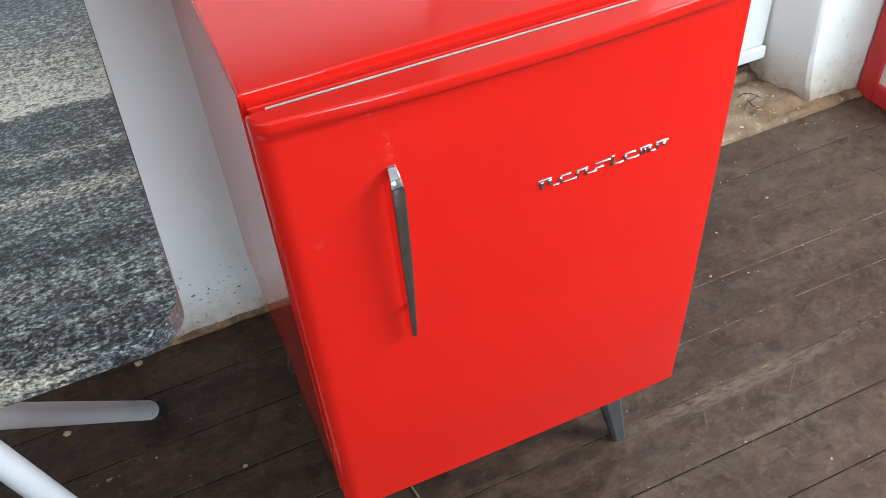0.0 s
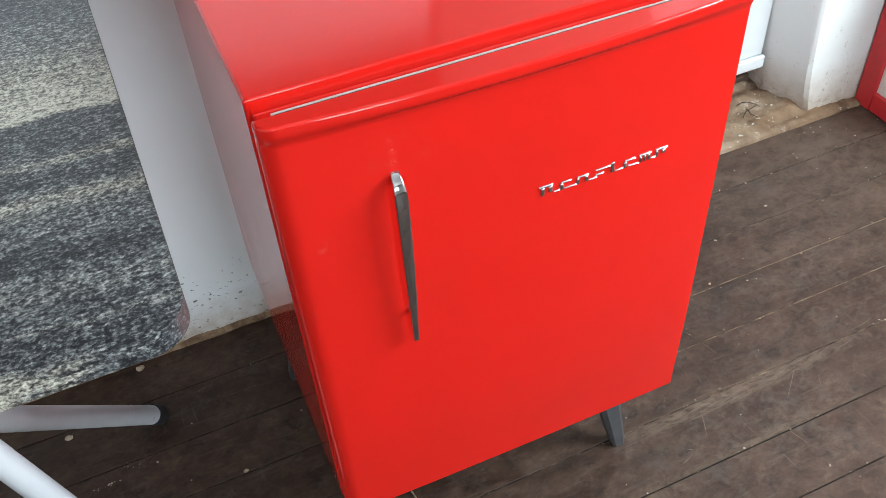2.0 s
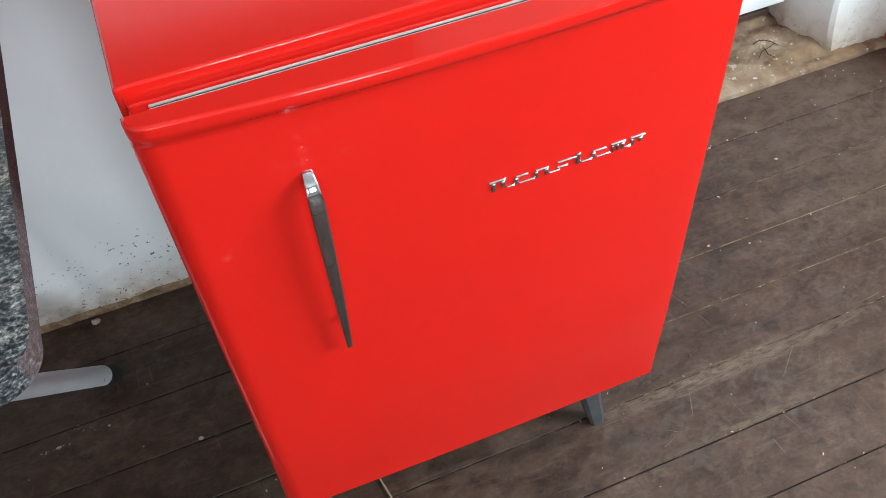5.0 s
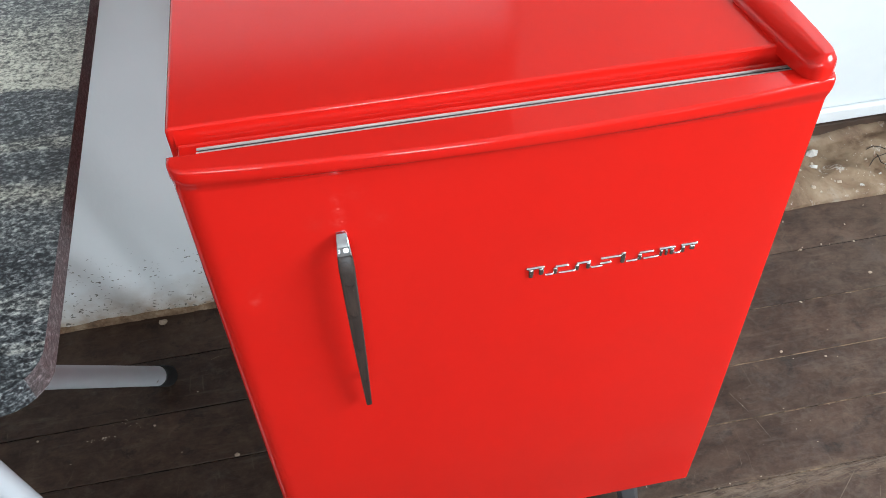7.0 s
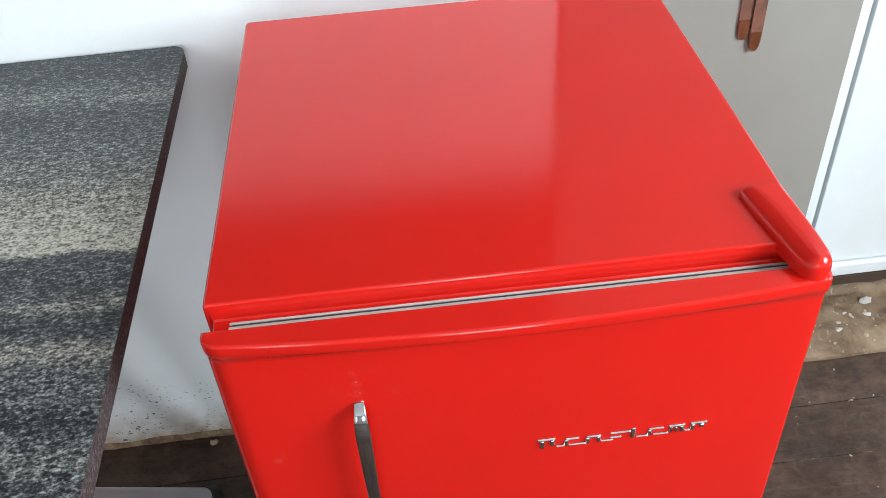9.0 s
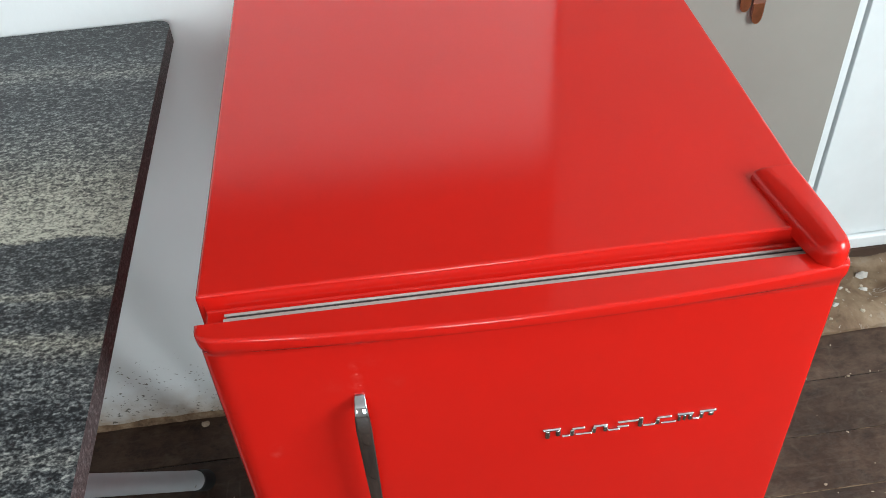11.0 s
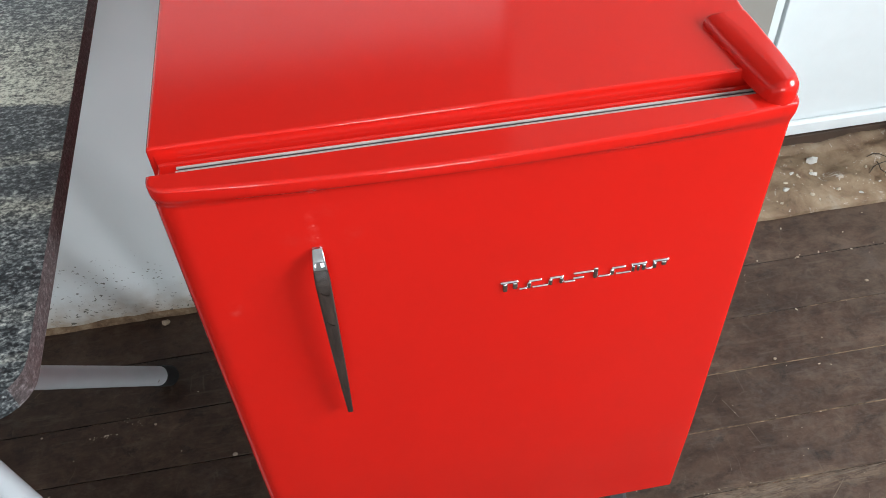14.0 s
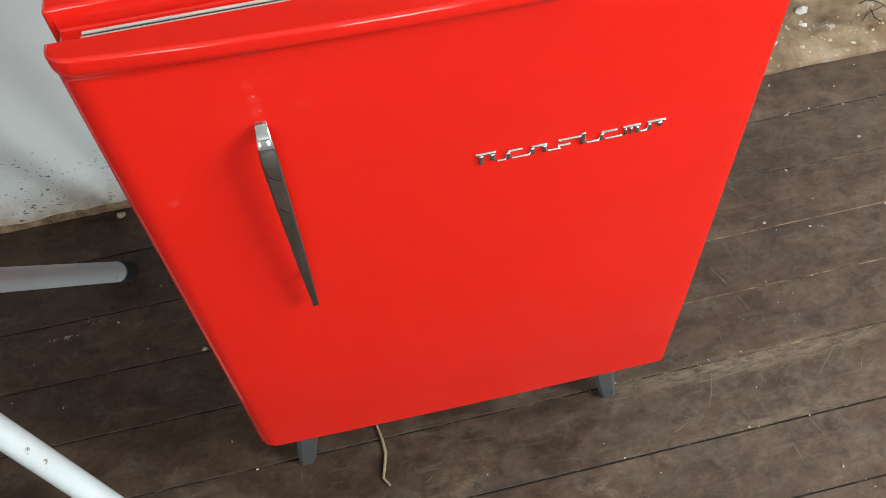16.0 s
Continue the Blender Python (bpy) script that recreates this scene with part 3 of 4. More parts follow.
def white_door():
    d = thing("door_1", "closed white painted door above a worn stone sill", "door", kind="structure")
    part("door_leaf", box(0.931, 1.252, 0.737, 0.775, 0.106, 2.08, 0.003, 2), DOOR_PAINT, d)
    part("bottom_rail", box(0.931, 1.252, 0.722, 0.7365, 0.104, 0.136, 0.006, 3), DOOR_PAINT, d, "rounded white bottom rail")
    part("stile", box(0.872, 0.9225, 0.7345, 0.775, 0.09, 2.08, 0.003, 2), DOOR_PAINT, d)
    part("groove", box(0.923, 0.9305, 0.752, 0.772, 0.106, 2.08), GREY, d, "grey groove beside the stile")
    part("stop", box(1.2525, 1.30, 0.752, 0.79, 0.10, 2.08, 0.002, 1), SHADOW_GAP, d, "joint between door and pier, coloured dark as a shaded gap")
    part("lining", box(0.8265, 0.8715, 0.734, 0.775, 0.03, 2.15, 0.002, 1), DOOR_PAINT, d)
    return d


white_door()
# Timber step, coloured darker to stand for the shade beneath the door.
tagged(mesh_object("door_threshold", box(0.828, 1.262, 0.770, 0.858, 0.0, 0.056, 0.004, 2), SHADOW_GAP), "dark brown timber threshold under the white door", "threshold", kind="structure")


# ---- the refrigerator ----
W, TOP, BOT, BACK = 0.482, 0.868, 0.2475, 0.50


def face_y(x, z):
    """The door's front: flat at its foot, bowed above, with a proud lip along the top."""
    u = abs(x - W / 2) / (W / 2)
    rise = ease(0.235, 0.42, z)
    front = -0.0085 - 0.0035 * rise - (0.002 + 0.0015 * rise) * (1 - u ** 2)
    lip = -0.0157 - 0.0138 * (1 - u ** 2)
    return front + (lip - front) * ease(0.836, 0.8535, z) ** 1.2


def door_mesh():
    r, yb, n = 0.0055, 0.0012, 40
    top = TOP - 0.006
    levels = [(BOT + r * (1 - math.cos(a)), r * (1 - math.sin(a))) for a in (0, 0.4, 0.8, 1.2, 1.5708)]
    levels += [(BOT + r + (top - BOT - 2 * r) * k / 60, 0.0) for k in range(1, 56)]
    levels += [(0.826 + 0.0014 * k, 0.0) for k in range(22)]
    rt = 0.0032
    levels += [(top - rt * (1 - math.cos(a)), rt * (1 - math.sin(a))) for a in (1.5708, 1.2, 0.8, 0.4, 0)]
    levels = sorted(set((round(z, 5), round(k, 6)) for z, k in levels))
    bm = bmesh.new()
    rings = []
    for z, k in levels:
        pts = [(k, yb - k * 0.5)]
        c, cr, cy = 0.019, 0.006, 0.014
        for i in range(7):
            a = math.pi / 2 * i / 6
            x = c - (c - k) * math.cos(a)
            pts.append((x, face_y(c, z) + cy - (cy - k) * math.sin(a)))
        for i in range(1, n):
            x = c + (W - c - cr) * i / n
            pts.append((x, face_y(x, z) + k))
        for i in range(6, -1, -1):
            a = math.pi / 2 * i / 6
            x = W - cr + (cr - k) * math.cos(a)
            pts.append((x, face_y(W - cr, z) + cy - (cy - k) * math.sin(a)))
        pts.append((W - k, yb - k * 0.5))
        rings.append([bm.verts.new((x, y, z)) for x, y in pts])
    m = len(rings[0])
    for a, b in zip(rings, rings[1:]):
        for i in range(m):
            bm.faces.new((a[i], a[(i + 1) % m], b[(i + 1) % m], b[i]))
    bm.faces.new(rings[0][::-1])
    bm.faces.new(rings[-1])
    return bm


def cabinet_mesh():
    """The cabinet: a box with a rolled front edge and a set-back neck that carries the gasket."""
    r = 0.0026

    def loop(inset_x, inset_top, inset_low, y, c):
        return [(x, y, z) for x, z in rounded(inset_x, W - inset_x, BOT + inset_low, TOP - inset_top, (c, c, c, c), 4)]
    rings = [loop(0.003, 0.003, 0.003, BACK, 0.004), loop(0.001, 0.001, 0.001, BACK - 0.0015, 0.004), loop(0.0005, 0.0, 0.0, BACK - 0.005, 0.004), loop(0.0, 0.0, 0.0, 0.06, 0.004)]
    for k in range(7):
        a = math.pi / 2 * k / 6 * 0.95
        rings.append(loop(r * (1 - math.cos(a)), r * (1 - math.cos(a)), r * (1 - math.cos(a)), 0.0254 - r * math.sin(a), 0.004))
    rings += [loop(0.0046, 0.0046, 0.0046, 0.0227, 0.0025), loop(0.0052, 0.0148, 0.0052, 0.0216, 0.002), loop(0.0056, 0.0158, 0.0056, 0.0200, 0.002), loop(0.0060, 0.0158, 0.0060, 0.0046, 0.002)]
    bm = bmesh.new()
    rows = [[bm.verts.new(p) for p in ring] for ring in rings]
    n = len(rows[0])
    for a, b in zip(rows, rows[1:]):
        for i in range(n):
            bm.faces.new((a[i], a[(i + 1) % n], b[(i + 1) % n], b[i]))
    bm.faces.new(rows[0][::-1])
    bm.faces.new(rows[-1])
    return bm


def hinge_mesh():
    """A moulded cover, lofted from its foot to a smaller flat top."""
    foot = [(0.4405, 0.0850), (0.4430, 0.0880), (0.4570, 0.0888), (0.4735, 0.0868), (0.4765, 0.0840), (0.4778, 0.0600), (0.4788, 0.0200), (0.4790, -0.0040), (0.4772, -0.0110), (0.4725, -0.0150), (0.4660, -0.0166), (0.4604, -0.0152), (0.4560, -0.0110), (0.4540, -0.0040), (0.4500, 0.0200), (0.4445, 0.0560)]
    top = [(0.4500, 0.0830), (0.4515, 0.0850), (0.4600, 0.0858), (0.4705, 0.0846), (0.4728, 0.0822), (0.4742, 0.0600), (0.4756, 0.0200), (0.4758, -0.0034), (0.4742, -0.0088), (0.4705, -0.0116), (0.4668, -0.0124), (0.4645, -0.0110), (0.4632, -0.0082), (0.4626, -0.0028), (0.4604, 0.0200), (0.4562, 0.0560)]
    bm = bmesh.new()
    rows = []
    for level, blend in ((-0.55, -0.10), (0.10, -0.06), (0.34, 0.02), (0.52, 0.12), (0.64, 0.28), (0.75, 0.48), (0.84, 0.70), (0.92, 0.92), (0.97, 1.10), (1.0, 1.35), (1.01, 1.5)):
        row = []
        for (ax, ay), (bx, by) in zip(foot, top):
            x, y = ax + (bx - ax) * blend, ay + (by - ay) * blend
            high = 0.0126 - 0.0022 * ease(0.0, 0.095, y)
            row.append(bm.verts.new((x, y, TOP + (high if level > 0 else 0.0130) * level)))
        rows.append(row)
    n = len(foot)
    for a, b in zip(rows, rows[1:]):
        for i in range(n):
            bm.faces.new((a[i], a[(i + 1) % n], b[(i + 1) % n], b[i]))
    bm.faces.new(rows[0][::-1])
    bm.faces.new(rows[-1])
    return bm


def refrigerator():
    f = thing("refrigerator", "glossy red retro mini refrigerator on splayed dark feet", "refrigerator")
    f.location = (W / 2, 0.25, 0)
    bpy.context.view_layer.update()

    def add(name, bm, mat, parent=f, label="", smooth=40):
        ob = part(name, bm, mat, parent, label, smooth)
        ob.matrix_parent_inverse = f.matrix_world.inverted() if parent is f else Matrix()
        return ob

    add("body", cabinet_mesh(), RED, smooth=18)
    door = add("door", door_mesh(), RED, label="red bowed door, scuffed above the handle", smooth=60)
    g = 0.019
    for y0, y1, high in ((0.0066, 0.0111, 0.0136), (0.0142, 0.0166, 0.0144)):
        add("gasket", box(g, W - g, y0, y1, BOT + 0.02, TOP - high, 0.0009, 2), GASKET_LIGHT, label="pale grey rubber door gasket")
    add("gasket_core", box(g + 0.002, W - g - 0.002, 0.0112, 0.0141, BOT + 0.02, TOP - 0.0154), GASKET_DARK)
    # handle: springs from the door at its top, bends down and tapers to a point near the face
    hx, hy = 0.1095, face_y(0.1095, 0.70)
    prof = [(0.003, 0.7805, 0.0042), (-0.001, 0.7795, 0.0044), (-0.0050, 0.7770, 0.0047), (-0.0085, 0.7735, 0.0051), (-0.0115, 0.7685, 0.0056), (-0.0135, 0.762, 0.0061), (-0.0146, 0.754, 0.0064), (-0.0150, 0.744, 0.0063),
            (-0.0152, 0.706, 0.0059), (-0.0148, 0.666, 0.0053), (-0.0138, 0.626, 0.0045), (-0.0122, 0.591, 0.0036), (-0.0105, 0.559, 0.0027)]
    part("handle", strap([(hy + y, z, w) for y, z, w in prof], 0.0042, hx), CHROME, door, "tapered chrome door handle", 50)
    part("handle_post", sweep([(hx, hy + 0.003, 0.598), (hx, hy - 0.0095, 0.598)], 0.0032, 12), CHROME, door, "small chrome post behind the handle")
    # emblem: plain chrome bars, stepped between an upper and a lower line
    zb, zt = 0.6930, 0.7060
    bars = [(0.253, 0.270, zt - 0.003, zt), (0.2555, 0.260, zb, zt - 0.003), (0.265, 0.2695, zb + 0.002, zt - 0.003), 
            (0.271, 0.2785, zb, zb + 0.002), (0.2785, 0.2825, zb, zb + 0.008), (0.280, 0.2925, zb + 0.008, zb + 0.0105), (0.2835, 0.299, zb, zb + 0.002),
            (0.299, 0.303, zb, zb + 0.0075), (0.300, 0.3135, zb + 0.0075, zb + 0.010), (0.3095, 0.3135, zb, zb + 0.0075), (0.314, 0.325, zb, zb + 0.002),
            (0.3225, 0.3335, zb + 0.0025, zb + 0.005), (0.3225, 0.342, zb + 0.0085, zb + 0.011), (0.342, 0.3465, zb, zb + 0.013), (0.3475, 0.3585, zb, zb + 0.002),
            (0.3585, 0.3625, zb, zb + 0.0075), (0.3595, 0.3735, zb + 0.0075, zb + 0.010), (0.364, 0.3785, zb, zb + 0.002),
            (0.3785, 0.394, zb + 0.0075, zb + 0.0105), (0.3795, 0.3825, zb, zb + 0.0075), (0.3845, 0.3875, zb, zb + 0.0075), (0.3895, 0.3935, zb, zb + 0.0075),
            (0.394, 0.400, zb, zb + 0.002), (0.400, 0.404, zb, zb + 0.0075), (0.3995, 0.4155, zb + 0.0075, zb + 0.0105), (0.4085, 0.4135, zb + 0.002, zb + 0.0075)]
    tagged(part("emblem", join(*[box(0.2545 + (a - 0.253) * 0.92, 0.2545 + (b - 0.253) * 0.92, face_y((a + b) / 2, zb) - 0.0021, face_y((a + b) / 2, zb) + 0.0008, c, d, min(0.0010, 0.42 * (d - c)), 1) for a, b, c, d in bars]), BRIGHT_METAL, door, "plain stepped chrome bars of an emblem"), kind="stuff")
    add("hinge_cover", hinge_mesh(), RED, label="moulded red cover over the upper hinge", smooth=50)
    for sx, x in ((1, 0.018), (-1, W - 0.017)):
        for y, oy in ((0.073, 0.030), (0.44, -0.02)):
            bm = bmesh.new()
            rings = []
            for s in (0.0, 0.06, 0.3, 0.65, 0.9, 1.0):
                cx, cy, z = x + sx * 0.046 * s, y + oy * s, (BOT - 0.001) * s
                hw = (0.010 if s == 0 else 0.012) + 0.021 * s ** 1.5
                hd = (0.009 if s == 0 else 0.011) + 0.016 * s ** 1.3
                rings.append([bm.verts.new((cx + a * hw, cy + b * hd, z)) for a, b in ((-1, -0.6), (-0.6, -1), (0.6, -1), (1, -0.6), (1, 0.6), (0.6, 1), (-0.6, 1), (-1, 0.6))])
            for p, q in zip(rings, rings[1:]):
                for k in range(8):
                    bm.faces.new((p[k], p[(k + 1) % 8], q[(k + 1) % 8], q[k]))
            bm.faces.new(rings[0][::-1])
            bm.faces.new(rings[-1])
            add("foot", bm, FOOT, label="splayed dark grey foot")
    add("base_tray", box(0.02, W - 0.02, 0.075, BACK - 0.02, BOT - 0.012, BOT - 0.0005, 0.002, 1), FOOT, label="dark base under the cabinet")
    f.location.x += 0.0012
    f.location.y -= 0.0015
    f.rotation_euler.z = radians(-0.6)
    return f


refrigerator()


# ---- granite table ----
def granite_table():
    t = thing("table", "small table with a grey streaked granite top and white tubular legs", "table")
    x0, x1, y0, y1, z0, z1 = -1.0, -0.094, -0.125, 0.600, 0.775, 0.797
    bm = prism(rounded(x0, x1, y0, y1, (0.034, 0.034, 0.018, 0.018), 10), z0, z1, 0.0022, 2)
    for face in bm.faces:
        face.normal_update()
        face.material_index = 1 if face.normal.x > 0.72 and abs(face.normal.z) < 0.4 else 0
    part("tabletop", bm, [GRANITE, GRANITE_EDGE], t, "polished grey granite slab with chipped edges")
    mid = (x0 + x1) / 2
    for m in (1, -1):
        for foot, top in (((-0.217, 0.465, 0.0), (-0.477, -0.023, 0.775)), ((-0.168, -0.017, 0.0), (-0.471, 0.203, 0.775))):
            f, h = Vector(foot), Vector(top)
            if m < 0:
                f.x, h.x = 2 * mid - f.x, 2 * mid - h.x
            d = (h - f).normalized()
            lift = f + d * 0.010
            leg = part("leg", sweep([lift + d * 0.040, lift + d * 0.3, h - d * 0.004], 0.0166, 20), TUBE, t, "white painted steel tube leg with chipped paint")
            part("rubber_tip", sweep([lift + d * 0.001, lift + d * 0.005, lift + d * 0.0395], [0.0150, 0.0182, 0.0182], 20), RUBBER, leg, "black rubber tip")
    part("apron", box(x0 + 0.2, x1 - 0.3, y0 + 0.06, y1 - 0.06, 0.752, 0.7745, 0.004, 1), TUBE, t, "white steel frame under the slab")
    return t


granite_table()


# ---- red cabinet by the pier ----
def red_cabinet():
    c = thing("red_cabinet", "low red framed cabinet with pale side panels, against the wall", "cabinet")
    x0, x1, y0, y1, h, b = 1.462, 1.86, 0.36, 0.628, 0.50, 0.046
    for x, s in ((x0, 1), (x1, -1)):
        a, e = (x, x + 0.03) if s > 0 else (x - 0.03, x)
        for y in (y0, y1 - b):
            part("upright", box(a, e, y, y + b, 0.0, h, 0.003, 2), RED_PAINT, c)
        for z in (0.002, h - b):
            part("side_rail", box(a, e, y0 + b + 0.0005, y1 - b - 0.0005, z, z + b, 0.003, 2), RED_PAINT, c)
        part("side_panel", box(a + 0.010, e - 0.010, y0 + b - 0.004, y1 - b + 0.004, b - 0.002, h - b + 0.002), PALE_PANEL, c, "pale inset side panel")
    for z in (0.004, h - 0.028):
        part("shelf", box(x0 + 0.0305, x1 - 0.0305, y0 + 0.004, y1 - 0.004, z, z + 0.024, 0.002, 1), RED_PAINT, c)
    part("back_panel", box(x0 + 0.0305, x1 - 0.0305, y1 - 0.016, y1 - 0.006, 0.0285, h - 0.0285), RED_PAINT, c)
    part("front_door", box(x0 + 0.0305, x1 - 0.0305, y0 + 0.004, y0 + 0.022, 0.0285, h - 0.0285, 0.003, 2), RED_PAINT, c)
    return c


red_cabinet()


# ---- copper-tipped straps on the grey panel ----
def hanging_straps():
    t = thing("hanging_straps", "pair of brown straps with copper tips hanging on the grey panel", "straps")
    for x, z0, y in ((0.655, 0.722, 0.5955), (0.673, 0.704, 0.5925)):
        def tongue(w, za, zb, d, y=y, x=x):
            bm = bmesh.new()
            pts = [(-w, zb), (-w, za + w * 1.8)] + [(-w * math.cos(math.pi * i / 10), za + w * 1.8 - w * 1.8 * math.sin(math.pi * i / 10)) for i in range(1, 10)] + [(w, za + w * 1.8), (w, zb)]
            front = [bm.verts.new((x + u, y - d, v)) for u, v in pts]
            back = [bm.verts.new((x + u, y, v)) for u, v in pts]
            n = len(pts)
            bm.faces.new(front)
            bm.faces.new(back[::-1])
            for i in range(n):
                bm.faces.new((front[i], front[(i + 1) % n], back[(i + 1) % n], back[i]))
            return bm
        s = part("strap", tongue(0.0085, z0 + 0.002, 0.93, 0.0016), LEATHER, t)
        part("copper_tip", tongue(0.0072, z0, z0 + 0.030, 0.0026), COPPER, s, "polished copper tip")
    part("nail", sweep([(0.664, 0.5968, 0.925), (0.664, 0.586, 0.927)], 0.0025, 8), COPPER, t)
    return t


hanging_straps()


# ---- small litter ----
def lump(at, size, seed, flat=0.5, rough=0.35, fine=2):
    bm = bmesh.new()
    bmesh.ops.create_icosphere(bm, subdivisions=fine, radius=1.0)
    for v in bm.verts:
        k = 1 + rough * noise.noise(v.co * 1.3 + Vector((seed, 0, 0)))
        v.co = Vector((at[0] + v.co.x * size * k, at[1] + v.co.y * size * 0.75 * k, at[2] + (v.co.z + 0.9) * size * flat * k))
    return bm


for (x, y, s, fl) in ((-0.233, 0.585, 0.0085, 0.35), (-0.1125, 0.2875, 0.0042, 0.5), (-0.2435, 0.3705, 0.0024, 0.6), (-0.431, 0.380, 0.0022, 0.6), (-0.406, 0.268, 0.0018, 0.6), (-0.375, 0.487, 0.007, 0.4), (0.811, 0.293, 0.003, 0.6), (1.046, 0.424, 0.0035, 0.5), (0.949, 0.503, 0.003, 0.5)):
    tagged(mesh_object("pebble", lump((x, y, 0.0), s, x * 7, fl), PEBBLE, True), "small pale stone chip lying on the plank floor", "pebble", "stone chips on the floor")


def crumbs():
    rng = random.Random(5)
    verts, faces = [], []

    def bit(x, y, z, s):
        n = len(verts)
        a = rng.random() * 6.28
        e = rng.uniform(0.8, 2.2)
        for u, v, w in ((-1, -1, 0), (1, -1, 0), (1, 1, 0), (-1, 1, 0), (-0.6, -0.5, 1), (0.7, -0.6, 1), (0.5, 0.7, 1), (-0.7, 0.4, 1)):
            px, py = u * s * e * rng.uniform(0.7, 1.1), v * s * rng.uniform(0.7, 1.1)
            verts.append((x + px * math.cos(a) - py * math.sin(a), y + px * math.sin(a) + py * math.cos(a), z + w * s * 0.9))
        for q in ((0, 3, 2, 1), (4, 5, 6, 7), (0, 1, 5, 4), (1, 2, 6, 5), (2, 3, 7, 6), (3, 0, 4, 7)):
            faces.append(tuple(n + i for i in q))

    joints = (0.505, 0.39, 0.284, 0.183, 0.078, -0.036, -0.142)
    for _ in range(190):
        y = rng.choice(joints) + rng.gauss(0, 0.003) if rng.random() < 0.6 else rng.uniform(-0.3, 0.6)
        bit(rng.uniform(0.35, 1.45), y, 0.0005, rng.choice((0.0004, 0.0006, 0.0008, 0.0013)))
    for _ in range(40):
        bit(rng.uniform(-0.7, 0.4), rng.uniform(-0.2, 0.58), 0.0005, rng.choice((0.0007, 0.0009, 0.0014)))
    for _ in range(55):
        x, y = rng.uniform(0.85, 1.30), rng.uniform(0.622, 0.70)
        bit(x, y, sill_height(x, y) - 0.0005, rng.choice((0.0010, 0.0013, 0.0018, 0.0030)))
    for _ in range(14):
        bit(rng.uniform(1.2, 1.46), rng.uniform(0.50, 0.62), 0.0005, rng.choice((0.0008, 0.0012, 0.0018)))
    for _ in range(11):
        bit(rng.gauss(-0.330, 0.012), rng.gauss(0.364, 0.003), 0.0005, rng.choice((0.0005, 0.0008, 0.0012)))
    for _ in range(14):
        bit(rng.gauss(-0.280, 0.016), rng.gauss(0.386, 0.008), 0.0005, rng.choice((0.0003, 0.0005, 0.0006)))
    me = bpy.data.meshes.new("crumbs")
    me.from_pydata(verts, [], faces)
    me.materials.append(CRUMB)
    return tagged(new("crumbs", me), "pale plaster crumbs scattered over floor and sill", "crumbs", kind="stuff")


crumbs()

tagged(mesh_object("cord", sweep([(0.118, 0.150, 0.003), (0.124, 0.10, 0.003), (0.128, 0.075, 0.003), (0.129, 0.055, 0.003), (0.124, 0.035, 0.003), (0.119, 0.018, 0.003), (0.126, 0.006, 0.003)], [0.0014, 0.0016, 0.002, 0.0023, 0.002, 0.0016, 0.002], 8), CORD, True), "short frayed tan cord lying under the refrigerator", "cord")

for a, b, c in (((1.175, 0.672), (1.20, 0.690), (1.235, 0.700)), ((1.205, 0.700), (1.200, 0.675), (1.207, 0.655)), ((1.19, 0.715), (1.215, 0.712), (1.238, 0.690))):
    way = [(p[0], p[1], sill_height(*p) + h) for p, h in ((a, 0.003), (((a[0] + b[0]) / 2, (a[1] + b[1]) / 2 + 0.002), 0.008), (b, 0.006), (((b[0] + c[0]) / 2, (b[1] + c[1]) / 2 - 0.002), 0.008), (c, 0.003))]
    tagged(mesh_object("twig", sweep(way, [0.0008, 0.0011, 0.0010, 0.0008, 0.0005], 6), TWIG, True), "thin dark dry twig lying on the sill", "twig", "twigs on the sill")

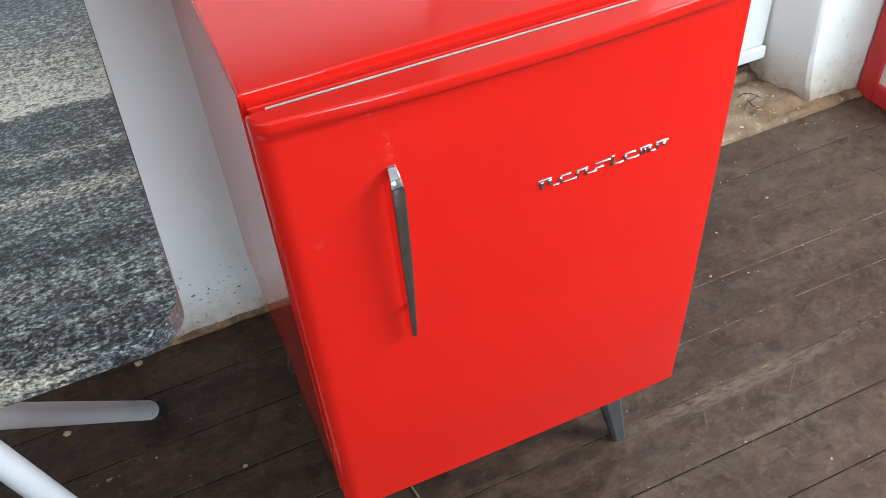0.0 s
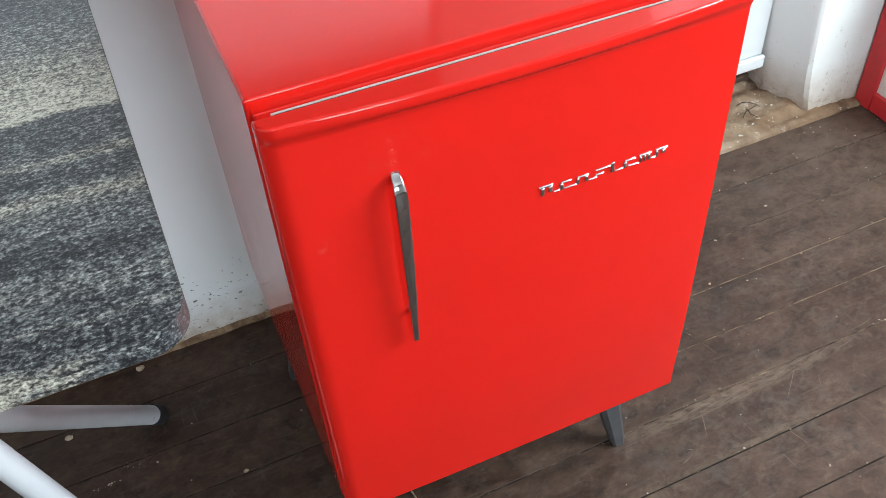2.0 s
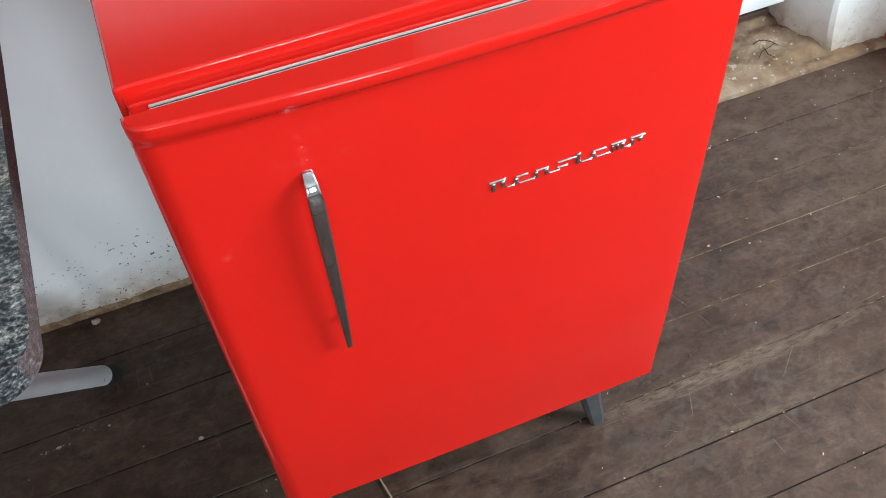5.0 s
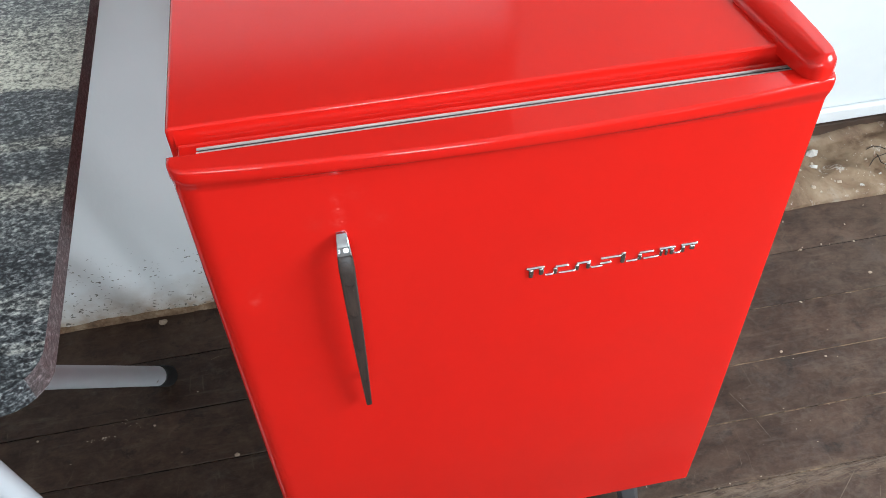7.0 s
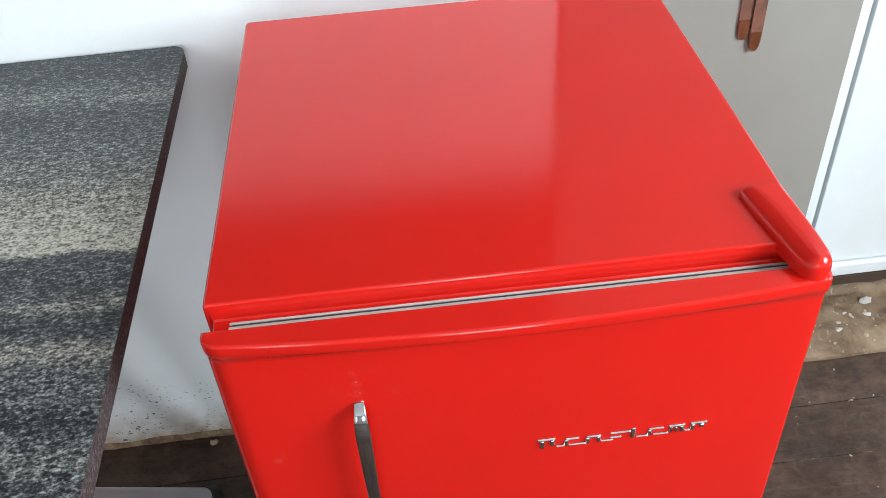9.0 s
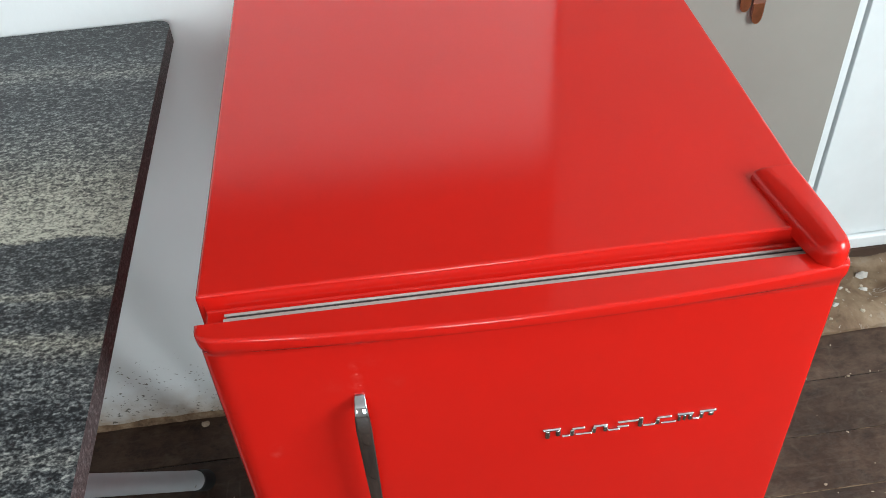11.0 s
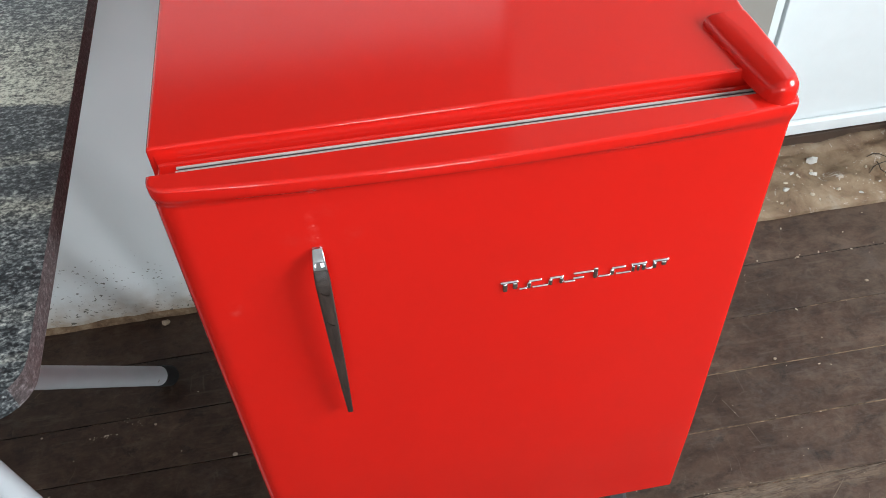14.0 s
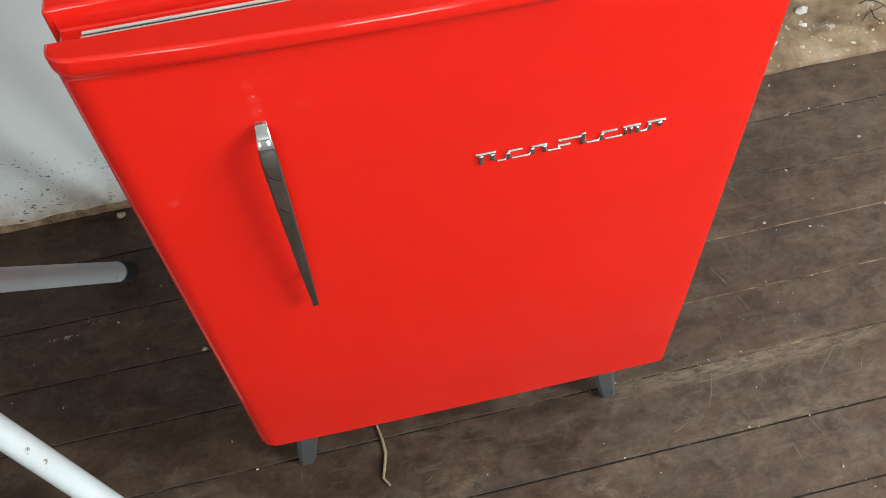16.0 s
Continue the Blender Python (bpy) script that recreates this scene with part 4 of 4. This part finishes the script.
def scratches():
    """Pale splintered scratches in the planks, thin tapered slivers a hair above the wood."""
    rng = random.Random(23)
    verts, faces = [], []

    def sliver(x, y, angle, length, width, bend):
        n = len(verts)
        for k in range(7):
            u = k / 6
            a = angle + bend * (u - 0.5)
            cx = x + math.cos(a) * length * (u - 0.5)
            cy = y + math.sin(a) * length * (u - 0.5)
            w = width * (0.15 + math.sin(math.pi * u) ** 0.6 * rng.uniform(0.5, 1.0))
            for sgn in (-1, 1):
                verts.append((cx - math.sin(a) * w * sgn, cy + math.cos(a) * w * sgn, 0.0004))
        for k in range(6):
            faces.append((n + 2 * k, n + 2 * k + 1, n + 2 * k + 3, n + 2 * k + 2))

    for x, y, a, l, w, b in ((0.700, 0.215, -68, 0.045, 0.0005, 0.0), (0.718, 0.160, -76, 0.040, 0.0004, 0.0), (0.693, -0.085, -84, 0.040, 0.0005, 0.0), (0.735, -0.055, -72, 0.035, 0.0004, 0.0), (0.66, 0.115, 80, 0.02, 0.0005, 0.0),
                             (0.549, -0.01, 20, 0.03, 0.0005, 0.1), (0.56, 0.005, -35, 0.02, 0.0005, 0.1), (0.181, 0.001, 30, 0.018, 0.0005, 0.6), (0.797, 0.040, 41, 0.078, 0.0006, 0.03), (0.613, 0.036, 66, 0.058, 0.0006, 0.04), (0.79, 0.06, 5, 0.04, 0.0005, 0.1), (0.70, 0.063, 6, 0.11, 0.0006, 0.05),
                             (0.66, 0.052, 4, 0.13, 0.0008, 0.1), (0.83, 0.071, 3, 0.16, 0.0009, 0.05), (0.59, 0.07, 12, 0.06, 0.0008, 0.2), (0.74, 0.05, 25, 0.05, 0.0004, 0.1)):
        sliver(x, y, radians(a), l, w, b)
    for _ in range(26):
        a = rng.choice((rng.gauss(62, 14), rng.gauss(-62, 12), rng.gauss(100, 14), rng.gauss(4, 6)))
        sliver(rng.uniform(0.40, 1.45), rng.uniform(-0.28, 0.58), radians(a), rng.uniform(0.008, 0.030), rng.uniform(0.00016, 0.00034), rng.uniform(-0.06, 0.06))
    for _ in range(12):
        sliver(rng.uniform(-0.6, 0.4), rng.uniform(-0.2, 0.55), radians(rng.uniform(-90, 90)), rng.uniform(0.010, 0.035), rng.uniform(0.0002, 0.0005), rng.uniform(-0.4, 0.4))
    for _ in range(40):
        sliver(rng.gauss(0.72, 0.12), rng.gauss(0.064, 0.010), radians(rng.gauss(3, 6)), rng.uniform(0.02, 0.07), rng.uniform(0.0002, 0.0005), rng.uniform(-0.2, 0.2))
    me = bpy.data.meshes.new("scratches")
    me.from_pydata(verts, [], faces)
    me.materials.append(SPLINTER)
    return tagged(new("floor_scratches", me), "pale scratches and splinters in the dark planks", "scratches", kind="stuff")


scratches()

for x, y, r, fl, z in ((1.071, 0.722, 0.012, 0.7, 0), (1.059, 0.690, 0.010, 0.35, 0), (1.135, 0.628, 0.010, 0.3, 0), (1.185, 0.648, 0.0045, 0.7, 0), (1.168, 0.655, 0.0035, 0.7, 0), (1.02, 0.70, 0.006, 0.5, 0), (0.99, 0.66, 0.008, 0.4, 0)):
    tagged(mesh_object("plaster_chip", lump((x, y, sill_height(x, y) - 0.003), r, x * 11, fl, 0.8, 1), CHIP), "broken pale plaster chip lying on the worn sill", "plaster chip", "plaster chips on the sill")

# ---- floor planks ----
JOINTS = [0.612, 0.505, 0.391, 0.285, 0.183, 0.078, -0.036, -0.142]
while JOINTS[-1] > Y0 + 0.05:
    JOINTS.append(JOINTS[-1] - 0.107)
rng = random.Random(11)
GAPS = [0.0020, 0.0028, 0.0026, 0.0030, 0.0020, 0.0034, 0.0024]
for i, (yb, ya) in enumerate(zip(JOINTS, JOINTS[1:])):
    ends = [X0 + 0.004, rng.uniform(-1.7, -0.75), rng.uniform(1.5, 1.95), X1 - 0.004]
    g = GAPS[i % 7]
    for xa, xb in zip(ends, ends[1:]):
        dz = rng.uniform(-0.0012, 0.0)
        bm = box(xa + 0.001, xb - 0.001, ya + g / 2, yb - g / 2, -0.02, dz, 0.0007, 1)
        part("plank", bm, WOOD, floor, smooth=0)
